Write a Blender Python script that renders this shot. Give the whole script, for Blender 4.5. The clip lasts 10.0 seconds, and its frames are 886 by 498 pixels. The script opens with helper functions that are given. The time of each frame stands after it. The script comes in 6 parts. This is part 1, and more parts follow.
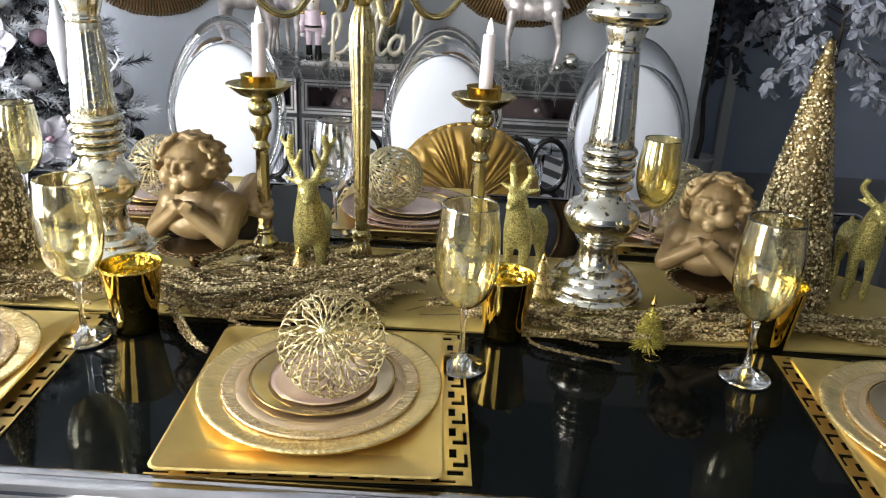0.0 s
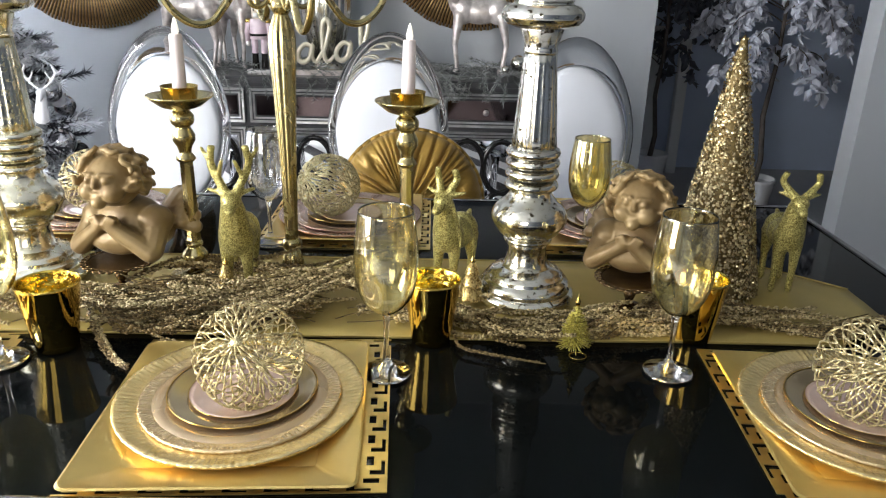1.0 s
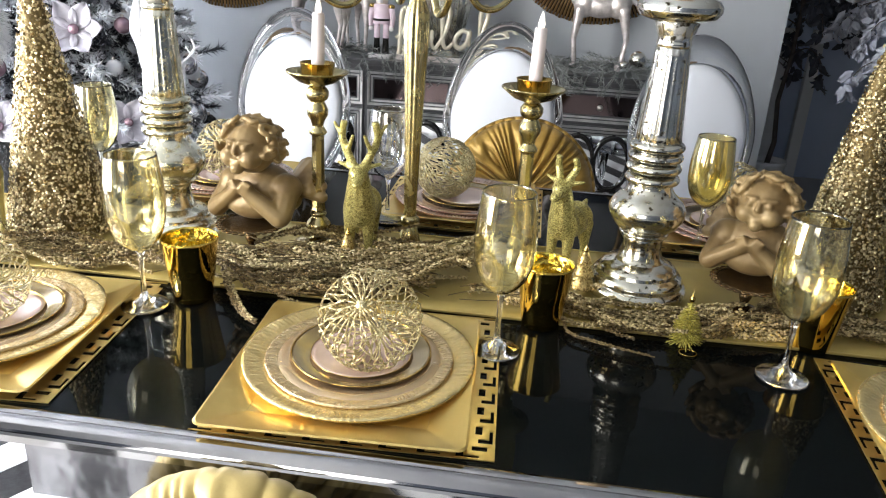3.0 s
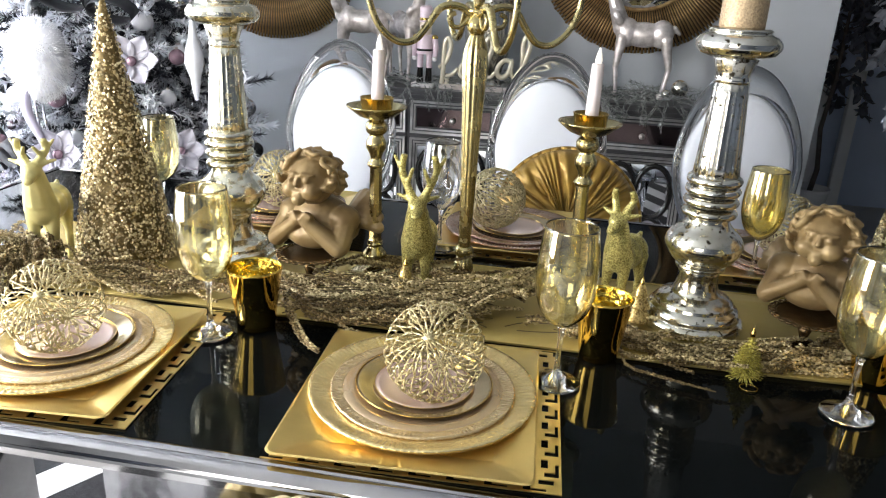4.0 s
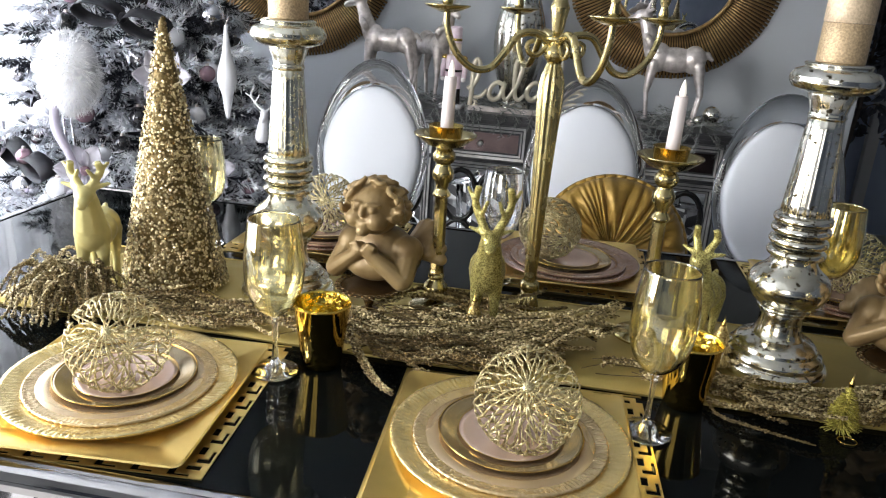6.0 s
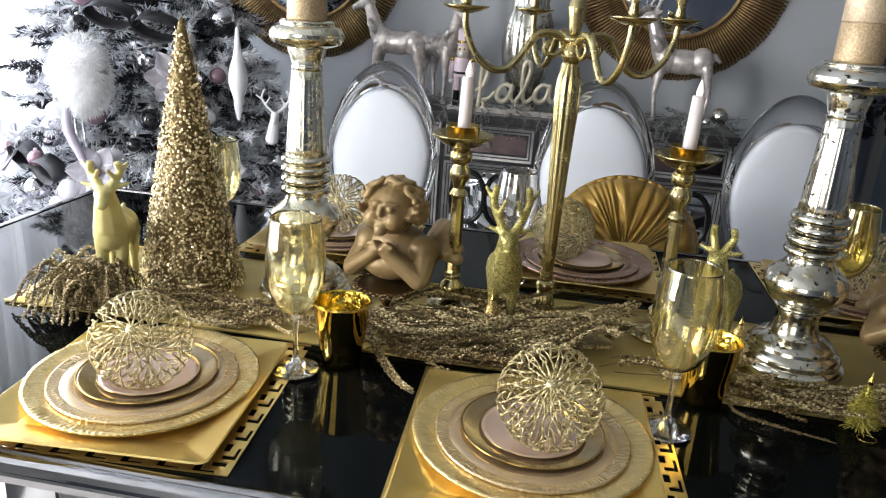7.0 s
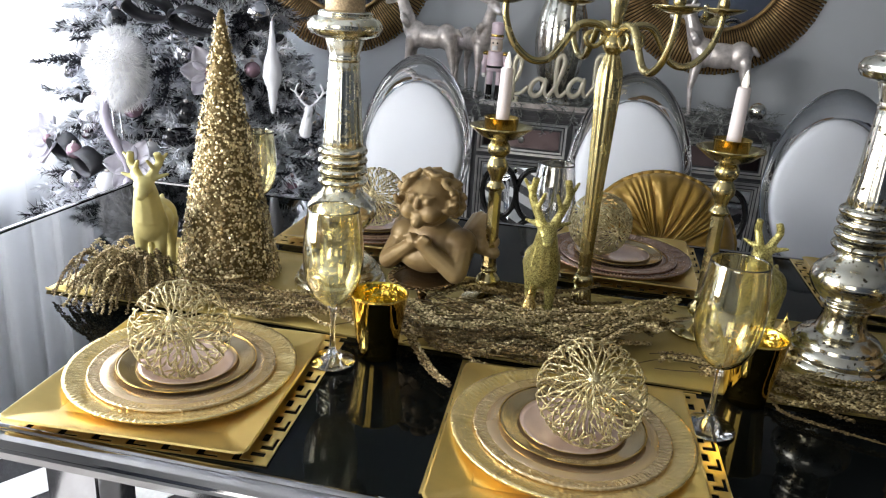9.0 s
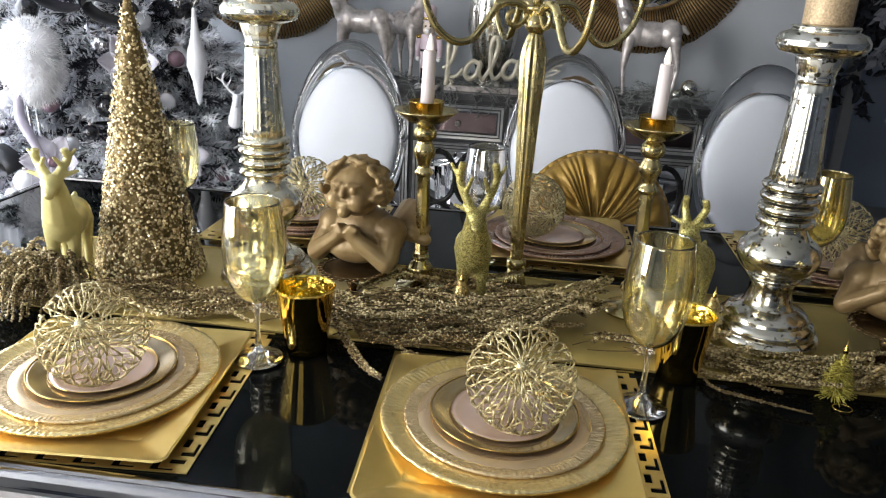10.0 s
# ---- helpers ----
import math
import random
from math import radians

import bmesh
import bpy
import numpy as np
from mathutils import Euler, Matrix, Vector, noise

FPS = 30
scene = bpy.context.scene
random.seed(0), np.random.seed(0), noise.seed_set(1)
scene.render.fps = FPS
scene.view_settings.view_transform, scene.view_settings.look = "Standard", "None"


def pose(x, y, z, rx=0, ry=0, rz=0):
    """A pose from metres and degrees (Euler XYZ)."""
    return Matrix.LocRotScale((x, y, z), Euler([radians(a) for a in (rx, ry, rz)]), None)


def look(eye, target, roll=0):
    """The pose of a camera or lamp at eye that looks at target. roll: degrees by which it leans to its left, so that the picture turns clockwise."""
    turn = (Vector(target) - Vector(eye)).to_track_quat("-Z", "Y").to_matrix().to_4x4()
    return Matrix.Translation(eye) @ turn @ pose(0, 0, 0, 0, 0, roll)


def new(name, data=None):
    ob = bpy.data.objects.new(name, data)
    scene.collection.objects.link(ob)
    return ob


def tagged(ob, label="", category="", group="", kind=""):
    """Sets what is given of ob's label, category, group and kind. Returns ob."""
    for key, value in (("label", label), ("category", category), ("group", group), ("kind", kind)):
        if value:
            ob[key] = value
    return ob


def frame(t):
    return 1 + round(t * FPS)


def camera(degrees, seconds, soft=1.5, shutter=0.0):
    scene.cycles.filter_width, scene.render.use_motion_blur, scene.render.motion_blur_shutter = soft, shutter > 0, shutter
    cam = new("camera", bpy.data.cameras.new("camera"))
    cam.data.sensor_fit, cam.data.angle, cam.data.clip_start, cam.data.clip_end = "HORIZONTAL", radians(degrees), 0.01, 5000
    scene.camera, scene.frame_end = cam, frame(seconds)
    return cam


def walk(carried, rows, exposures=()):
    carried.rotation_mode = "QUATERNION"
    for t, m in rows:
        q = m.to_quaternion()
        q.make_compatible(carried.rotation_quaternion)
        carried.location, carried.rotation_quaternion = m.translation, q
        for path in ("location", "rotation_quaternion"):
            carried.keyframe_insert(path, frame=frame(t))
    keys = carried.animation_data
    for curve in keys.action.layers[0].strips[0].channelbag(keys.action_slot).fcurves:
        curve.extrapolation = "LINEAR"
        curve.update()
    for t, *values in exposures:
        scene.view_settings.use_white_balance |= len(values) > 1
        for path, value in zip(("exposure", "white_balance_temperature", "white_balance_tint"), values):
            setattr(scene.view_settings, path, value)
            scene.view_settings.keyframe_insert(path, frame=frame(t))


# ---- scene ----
cam = camera(61.6, 10.0, soft=1.15)
PATH = [
    (0, (-0.035, -0.702, 1.338), (-0.074, 1.161, 0.612), 2.8),
    (0.5, (0.002, -0.708, 1.346), (0.021, 1.165, 0.647), 1.5),
    (1, (0.042, -0.7, 1.343), (0.078, 1.168, 0.629), 1.6),
    (1.5, (0.076, -0.703, 1.335), (0.118, 1.149, 0.584), 3.0),
    (2, (0.082, -0.723, 1.334), (0.074, 1.126, 0.57), 2.5),
    (2.5, (0.058, -0.737, 1.335), (-0.077, 1.103, 0.562), 3.2),
    (3.8, (-0.049, -0.735, 1.338), (-0.329, 1.126, 0.661), 2.7),
    (4, (-0.04, -0.757, 1.353), (-0.34, 1.097, 0.666), 2.8),
    (4.5, (-0.082, -0.741, 1.356), (-0.395, 1.117, 0.685), 3.7),
    (5, (-0.118, -0.728, 1.363), (-0.409, 1.15, 0.741), 3.6),
    (5.5, (-0.148, -0.716, 1.357), (-0.456, 1.153, 0.714), 3.9),
    (6, (-0.186, -0.715, 1.358), (-0.478, 1.155, 0.711), 4.0),
    (7.5, (-0.217, -0.733, 1.347), (-0.528, 1.137, 0.711), 3.7),
    (8, (-0.228, -0.731, 1.343), (-0.601, 1.122, 0.69), 4.0),
    (8.5, (-0.235, -0.725, 1.339), (-0.626, 1.122, 0.68), 4.0),
    (9, (-0.23, -0.723, 1.341), (-0.599, 1.131, 0.688), 3.7),
    (9.5, (-0.219, -0.714, 1.339), (-0.511, 1.151, 0.676), 3.1),
    (10, (-0.201, -0.689, 1.337), (-0.431, 1.177, 0.655), 2.8),
]
walk(cam, [(t, look(eye, target, roll)) for t, eye, target, roll in PATH], [(0.0, 0.33), (1.0, 0.38), (2.0, 0.50), (2.6, 0.52), (4.0, 0.28), (5.0, 0.07), (7.0, -0.16), (9.0, -0.28), (10.0, -0.20)])

# ---- light ----
world = bpy.data.worlds.new("sky")
scene.world = world
world.use_nodes = True
wn = world.node_tree
sky = wn.nodes.new("ShaderNodeTexSky")
sky.sky_type = 'NISHITA'
sky.sun_disc = False
sky.sun_elevation, sky.sun_rotation = radians(35), radians(-100)
wn.links.new(sky.outputs[0], wn.nodes["Background"].inputs[0])
wn.nodes["Background"].inputs[1].default_value = 0.12


def area_lamp(name, m, sx, sy, power, colour):
    d = bpy.data.lights.new(name, 'AREA')
    d.shape, d.size, d.size_y, d.energy, d.color = 'RECTANGLE', sx, sy, power, colour
    o = new(name, d)
    o.matrix_world = m
    return o


area_lamp("window_light_left", look((-3.0, 0.55, 1.4), (0, 0.70, 0.9)), 4.0, 1.8, 520, (0.99, 0.985, 0.965))
# added fill from an unseen rear opening, lifts the near side
area_lamp("rear_fill_light", look((-1.35, -3.34, 1.50), (-1.35, 0.0, 1.50)), 1.56, 1.36, 40, (1.0, 0.96, 0.90))


# ---- materials ----
def mat(name, base, rough=0.5, metal=0.0, grain=0.0, scale=40.0, bump=0.0, bscale=120.0, trans=0.0, ior=1.45,
        coat=0.0, second=None, spec=None, sheen=0.0, detail=4.0, rvar=0.0):
    m = bpy.data.materials.new(name)
    m.use_nodes = True
    t = m.node_tree
    b = t.nodes["Principled BSDF"]
    b.inputs["Base Color"].default_value = (*base, 1)
    b.inputs["Roughness"].default_value = rough
    b.inputs["Metallic"].default_value = metal
    b.inputs["IOR"].default_value = ior
    b.inputs["Transmission Weight"].default_value = trans
    b.inputs["Coat Weight"].default_value = coat
    b.inputs["Sheen Weight"].default_value = sheen
    if spec is not None:
        b.inputs["Specular IOR Level"].default_value = spec
    tc = t.nodes.new("ShaderNodeTexCoord")
    if grain or second:
        n = t.nodes.new("ShaderNodeTexNoise")
        n.inputs["Scale"].default_value, n.inputs["Detail"].default_value = scale, detail
        t.links.new(tc.outputs["Object"], n.inputs["Vector"])
        r = t.nodes.new("ShaderNodeValToRGB")
        r.color_ramp.elements[0].position, r.color_ramp.elements[1].position = 0.35, 0.65
        dark = second or tuple(c * (1 - grain) for c in base)
        r.color_ramp.elements[0].color, r.color_ramp.elements[1].color = (*dark, 1), (*base, 1)
        t.links.new(n.outputs["Fac"], r.inputs[0])
        t.links.new(r.outputs[0], b.inputs["Base Color"])
        if rvar:
            mr = t.nodes.new("ShaderNodeMapRange")
            mr.inputs["To Min"].default_value, mr.inputs["To Max"].default_value = max(0.0, rough - rvar), rough + rvar
            t.links.new(n.outputs["Fac"], mr.inputs["Value"])
            t.links.new(mr.outputs[0], b.inputs["Roughness"])
    if bump:
        n2 = t.nodes.new("ShaderNodeTexNoise")
        n2.inputs["Scale"].default_value = bscale
        t.links.new(tc.outputs["Object"], n2.inputs["Vector"])
        bp = t.nodes.new("ShaderNodeBump")
        bp.inputs["Strength"].default_value = bump
        bp.inputs["Distance"].default_value = 0.004
        t.links.new(n2.outputs["Fac"], bp.inputs["Height"])
        t.links.new(bp.outputs[0], b.inputs["Normal"])
    return m


def glitter(name, base, dark, cell=700.0, metal=0.85, rough=0.35):
    """Flakes: small cells, each with its own tone and tilt."""
    m = mat(name, base, rough, metal)
    t = m.node_tree
    b = t.nodes["Principled BSDF"]
    tc = t.nodes.new("ShaderNodeTexCoord")
    v = t.nodes.new("ShaderNodeTexVoronoi")
    v.inputs["Scale"].default_value = cell
    t.links.new(tc.outputs["Object"], v.inputs["Vector"])
    sep = t.nodes.new("ShaderNodeSeparateColor")
    t.links.new(v.outputs["Color"], sep.inputs[0])
    r = t.nodes.new("ShaderNodeValToRGB")
    r.color_ramp.elements[0].color, r.color_ramp.elements[1].color = (*dark, 1), (*base, 1)
    t.links.new(sep.outputs[0], r.inputs[0])
    t.links.new(r.outputs[0], b.inputs["Base Color"])
    bp = t.nodes.new("ShaderNodeBump")
    bp.inputs["Strength"].default_value, bp.inputs["Distance"].default_value = 0.9, 0.003
    t.links.new(sep.outputs[1], bp.inputs["Height"])
    t.links.new(bp.outputs[0], b.inputs["Normal"])
    return m


M_black = mat("black_glass", (0.003, 0.004, 0.004), 0.03, 0, spec=0.10, bump=0.02, bscale=6)
M_chrome = mat("mirror_trim", (0.50, 0.49, 0.50), 0.06, 1.0, grain=0.25, scale=9, bump=0.22, bscale=9)
M_apron = mat("antiqued_mirror", (0.36, 0.36, 0.38), 0.14, 1.0, grain=0.35, scale=12, bump=0.35, bscale=16)
M_gold = mat("polished_gold", (0.72, 0.50, 0.15), 0.16, 1.0, grain=0.25, scale=25, rvar=0.06)
M_brass = mat("antique_brass", (0.52, 0.435, 0.215), 0.26, 1.0, grain=0.15, scale=40, rvar=0.08)
M_foil = mat("gold_foil_mat", (0.88, 0.65, 0.23), 0.30, 0.9, grain=0.2, scale=9, bump=0.04, bscale=60)
M_runner = mat("gold_satin", (0.52, 0.40, 0.13), 0.42, 0.55, grain=0.15, scale=12, bump=0.15, bscale=400)
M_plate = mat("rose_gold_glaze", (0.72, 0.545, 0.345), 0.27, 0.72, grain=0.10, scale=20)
# same rose glaze with the far side's dim reflections put into its colour
M_plate_far = mat("rose_glaze_dim_reflection", (0.43, 0.275, 0.205), 0.16, 0.75, grain=0.15, scale=16, coat=0.4)
M_plate_gold = mat("pale_gold_pressed_glass", (0.78, 0.60, 0.35), 0.26, 0.72, grain=0.10, scale=40, bump=0.10, bscale=150)
M_olive = mat("olive_bronze_glaze", (0.54, 0.43, 0.27), 0.15, 0.8, grain=0.2, scale=20)
M_plate_rim = mat("gold_hammered_rim", (0.86, 0.675, 0.32), 0.26, 0.75, grain=0.14, scale=50, bump=0.22, bscale=160)


def mercury(name, base, spot, rough, lo, hi, cell=70.0):
    """Silvered glass: a mirror with crackled dark flecks and faint tarnish."""
    m = mat(name, base, rough, 1.0, bump=0.22, bscale=26)
    t = m.node_tree
    b = t.nodes["Principled BSDF"]
    tc = t.nodes.new("ShaderNodeTexCoord")
    n = t.nodes.new("ShaderNodeTexNoise")
    n.inputs["Scale"].default_value, n.inputs["Detail"].default_value, n.inputs["Roughness"].default_value = cell, 3.0, 0.6
    t.links.new(tc.outputs["Object"], n.inputs["Vector"])
    fleck = t.nodes.new("ShaderNodeValToRGB")
    fleck.color_ramp.elements[0].position, fleck.color_ramp.elements[1].position = lo, hi
    t.links.new(n.outputs["Fac"], fleck.inputs[0])
    n2 = t.nodes.new("ShaderNodeTexNoise")
    n2.inputs["Scale"].default_value = 14.0
    t.links.new(tc.outputs["Object"], n2.inputs["Vector"])
    tone = t.nodes.new("ShaderNodeValToRGB")
    tone.color_ramp.elements[0].color, tone.color_ramp.elements[1].color = (base[0] * 0.74, base[1] * 0.72, base[2] * 0.64, 1), (*base, 1)
    tone.color_ramp.elements[0].position, tone.color_ramp.elements[1].position = 0.36, 0.60
    t.links.new(n2.outputs["Fac"], tone.inputs[0])
    mix = t.nodes.new("ShaderNodeMix")
    mix.data_type = 'RGBA'
    t.links.new(fleck.outputs[0], mix.inputs[0])
    t.links.new(tone.outputs[0], mix.inputs[6])
    mix.inputs[7].default_value = (*spot, 1)
    t.links.new(mix.outputs[2], b.inputs["Base Color"])
    rr = t.nodes.new("ShaderNodeMapRange")
    rr.inputs["To Min"].default_value, rr.inputs["To Max"].default_value = rough, 0.45
    t.links.new(fleck.outputs[0], rr.inputs["Value"])
    t.links.new(rr.outputs[0], b.inputs["Roughness"])
    return m


M_mercury = mercury("mercury_silver", (0.86, 0.84, 0.765), (0.055, 0.047, 0.032), 0.17, 0.585, 0.64, 105.0)
M_mercury_gold = mercury("mercury_gold", (0.93, 0.905, 0.77), (0.62, 0.54, 0.34), 0.20, 0.56, 0.70, 90.0)
M_glitter = glitter("gold_glitter", (0.80, 0.62, 0.26), (0.22, 0.14, 0.04), 420)
M_glitter_fine = glitter("olive_gold_glitter", (0.74, 0.66, 0.25), (0.15, 0.12, 0.025), 560, 0.6, 0.36)
M_yellow = mat("lime_gold_paint", (0.64, 0.57, 0.25), 0.38, 0.35, grain=0.15, scale=30)
M_wire = glitter("champagne_wire", (0.96, 0.86, 0.56), (0.40, 0.30, 0.11), 900, 0.8, 0.3)
M_cherub = mat("bronze_plaster", (0.30, 0.212, 0.098), 0.42, 0.22, second=(0.20, 0.130, 0.056), scale=18, bump=0.1, bscale=60)
M_wax = mat("lilac_wax", (0.78, 0.70, 0.70), 0.45, 0, grain=0.05, scale=10)
M_wax_gold = mat("champagne_glitter_wax", (0.58, 0.43, 0.26), 0.42, 0.3, grain=0.4, scale=300, bump=0.4, bscale=300)
M_wax_pale = mat("pale_champagne_wax", (0.66, 0.52, 0.36), 0.40, 0.2, grain=0.3, scale=260, bump=0.35, bscale=280)
M_glass = mat("clear_glass", (1, 1, 1), 0.03, 0.06, trans=1.0, ior=1.62, coat=0.5, bump=0.10, bscale=45)
M_amber = mat("amber_lustre_glass", (1.0, 0.962, 0.76), 0.04, 0.15, trans=1.0, ior=1.5, bump=0.05, bscale=30)
M_amber_deep = mat("deep_amber_glass", (1.0, 0.92, 0.58), 0.06, 0.30, trans=1.0, ior=1.5)
M_foilcup = mat("gold_leaf", (0.98, 0.76, 0.16), 0.20, 1.0, second=(0.45, 0.28, 0.03), scale=120, bump=0.7, bscale=90)
M_cupgold = mat("mirror_gold_glass", (0.80, 0.55, 0.13), 0.07, 1.0, grain=0.25, scale=30, bump=0.12, bscale=35)
M_blackcup = mat("black_lacquer", (0.008, 0.007, 0.006), 0.12, 0, coat=0.5)
M_acrylic = mat("clear_acrylic", (0.97, 0.98, 1.0), 0.02, 0, trans=1.0, ior=1.46, bump=0.12, bscale=9, coat=0.4)
M_leather = mat("white_leatherette", (0.66, 0.675, 0.71), 0.38, 0, grain=0.03, scale=6, bump=0.06, bscale=300)
M_pillow = mat("gold_taffeta", (0.37, 0.22, 0.038), 0.36, 0.35, grain=0.3, scale=15, sheen=0.1, bump=0.2, bscale=120)
M_wall = mat("grey_wall", (0.43, 0.45, 0.47), 0.85, 0, grain=0.03, scale=3, bump=0.05, bscale=200)
M_white = mat("white_paint", (0.80, 0.80, 0.80), 0.6, 0, grain=0.02, scale=4)
# dark so that the unseen side and rear walls bounce little light
M_unseen_wall = mat("unseen_dark_wall", (0.10, 0.12, 0.16), 0.8, 0, grain=0.2, scale=2)
M_hall = mat("blue_slate_hall_paint", (0.52, 0.60, 0.76), 0.75, 0, grain=0.08, scale=3)
M_floor = mat("pale_floor", (0.44, 0.43, 0.42), 0.35, 0, grain=0.08, scale=5)
M_dresser = mat("silvered_wood", (0.11, 0.11, 0.115), 0.32, 0.6, grain=0.25, scale=12, bump=0.06, bscale=60)
M_mirror = mat("mirror", (0.85, 0.86, 0.87), 0.02, 1.0)
M_dark = mat("dark_drawer_mirror", (0.16, 0.12, 0.12), 0.08, 1.0, grain=0.2, scale=8)
M_silver = mat("aged_silver", (0.76, 0.70, 0.67), 0.34, 0.55, second=(0.50, 0.45, 0.42), scale=35)
M_sun = mat("bronze_reed", (0.44, 0.28, 0.12), 0.38, 0.7, grain=0.35, scale=40)
M_curtain = mat("white_voile", (0.86, 0.88, 0.92), 0.8, 0, grain=0.03, scale=10)
ct = M_curtain.node_tree
tr = ct.nodes.new("ShaderNodeBsdfTranslucent")
tr.inputs[0].default_value = (0.92, 0.94, 0.98, 1)
mx = ct.nodes.new("ShaderNodeMixShader")
mx.inputs[0].default_value = 0.55
ct.links.new(ct.nodes["Principled BSDF"].outputs[0], mx.inputs[1])
ct.links.new(tr.outputs[0], mx.inputs[2])
ct.links.new(mx.outputs[0], ct.nodes["Material Output"].inputs[0])
M_rugw = mat("rug_white", (0.72, 0.72, 0.72), 0.9, 0, grain=0.1, scale=80, bump=0.4, bscale=300)
M_rugb = mat("rug_charcoal", (0.035, 0.035, 0.04), 0.9, 0, grain=0.3, scale=80, bump=0.4, bscale=300)


# ---- mesh helpers ----
def part(name, bm, material, parent=None, label="", smooth=True):
    me = bpy.data.meshes.new(name)
    bmesh.ops.recalc_face_normals(bm, faces=bm.faces[:])
    bm.to_mesh(me)
    bm.free()
    for p in me.polygons:
        p.use_smooth = smooth
    me.materials.append(material)
    o = new(name, me)
    if parent is not None:
        o.parent = parent
    return tagged(o, label)


def thing(name, m, label, category, group="", kind=""):
    e = new(name)
    e.empty_display_size = 0.05
    e.matrix_world = m
    return tagged(e, label, category, group, kind)


def crisp(prof, e=0.0007):
    """Hold the hard corners of a profile with a pair of close points each."""
    out = [prof[0]]
    for p, q, r in zip(prof, prof[1:], prof[2:]):
        ax, ay, bx, by = q[0] - p[0], q[1] - p[1], r[0] - q[0], r[1] - q[1]
        la, lb = math.hypot(ax, ay), math.hypot(bx, by)
        if min(la, lb) > 3 * e and ax * bx + ay * by < 0.88 * la * lb:
            out += [(q[0] - ax / la * e, q[1] - ay / la * e), (q[0] + bx / lb * e, q[1] + by / lb * e)]
        else:
            out.append(q)
    return out + [prof[-1]]


def lathe(prof, seg=40, bm=None, m=None, flute=0, depth=0.0, flute_z=None):
    """Turn (radius, height) pairs about z."""
    bm = bm or bmesh.new()
    prof = crisp([(p[0], p[1]) for p in prof])
    rings = []
    for r, z in prof:
        ring = []
        for i in range(seg):
            a = 2 * math.pi * i / seg
            rr = r
            if flute and (flute_z is None or flute_z[0] <= z <= flute_z[1]):
                rr = r * (1 - depth * (0.5 + 0.5 * math.cos(flute * a)))
            p = Vector((rr * math.cos(a), rr * math.sin(a), z))
            ring.append(bm.verts.new(m @ p if m else p))
        rings.append(ring)
    for a, b in zip(rings, rings[1:]):
        for i in range(seg):
            bm.faces.new((a[i], a[(i + 1) % seg], b[(i + 1) % seg], b[i]))
    for ring, (r, z) in ((rings[0], prof[0]), (rings[-1], prof[-1])):
        if r > 1e-5:
            bm.faces.new(ring)
    bmesh.ops.remove_doubles(bm, verts=[v for ring in (rings[0], rings[-1]) for v in ring], dist=1e-5)
    return bm


def smooth_profile(pts, n=6):
    """Catmull-Rom through profile or path points."""
    pts = [Vector(p) for p in pts]
    out = []
    for i in range(len(pts) - 1):
        p0, p1, p2, p3 = pts[max(i - 1, 0)], pts[i], pts[i + 1], pts[min(i + 2, len(pts) - 1)]
        for k in range(n):
            t = k / n
            out.append(0.5 * ((2 * p1) + (p2 - p0) * t + (2 * p0 - 5 * p1 + 4 * p2 - p3) * t * t + (3 * p1 - p0 - 3 * p2 + p3) * t ** 3))
    out.append(pts[-1])
    return out


def tube(pts, radii, seg=8, bm=None, closed=False):
    """A round rod along points; radii one number or one for each point."""
    bm = bm or bmesh.new()
    pts = [Vector(p) for p in pts]
    n = len(pts)
    if not hasattr(radii, "__len__"):
        radii = [radii] * n
    up = Vector((0.13, 0.21, 0.97))
    rings = []
    for i, p in enumerate(pts):
        if closed:
            d = pts[(i + 1) % n] - pts[i - 1]
        else:
            d = pts[min(i + 1, n - 1)] - pts[max(i - 1, 0)]
        d.normalize()
        u = d.cross(up)
        if u.length < 0.05:
            u = d.cross(Vector((1, 0, 0)))
        u.normalize()
        w = d.cross(u)
        rings.append([bm.verts.new(p + radii[i] * (u * math.cos(2 * math.pi * k / seg) + w * math.sin(2 * math.pi * k / seg))) for k in range(seg)])
    last = n if closed else n - 1
    for i in range(last):
        a, b = rings[i], rings[(i + 1) % n]
        for k in range(seg):
            bm.faces.new((a[k], a[(k + 1) % seg], b[(k + 1) % seg], b[k]))
    if not closed:
        bm.faces.new(rings[0])
        bm.faces.new(rings[-1])
    return bm


def box(x0, x1, y0, y1, z0, z1, bm=None, bevel=0.0, m=None):
    own = bm is None
    bm = bm or bmesh.new()
    vs = [bm.verts.new(((m @ Vector(p)) if m else p)) for p in
          ((x0, y0, z0), (x1, y0, z0), (x1, y1, z0), (x0, y1, z0), (x0, y0, z1), (x1, y0, z1), (x1, y1, z1), (x0, y1, z1))]
    for f in ((0, 3, 2, 1), (4, 5, 6, 7), (0, 1, 5, 4), (1, 2, 6, 5), (2, 3, 7, 6), (3, 0, 4, 7)):
        bm.faces.new([vs[i] for i in f])
    if bevel and own:
        bmesh.ops.bevel(bm, geom=bm.edges[:], offset=bevel, segments=2, affect='EDGES', clamp_overlap=True)
    return bm


def ball(c, r, bm=None, sub=2, scale=(1, 1, 1), rot=None):
    bm = bm or bmesh.new()
    m = Matrix.Translation(c) @ (rot.to_4x4() if rot else Matrix.Identity(4)) @ Matrix.Diagonal((r * scale[0], r * scale[1], r * scale[2], 1))
    bmesh.ops.create_icosphere(bm, subdivisions=sub, radius=1.0, matrix=m)
    return bm


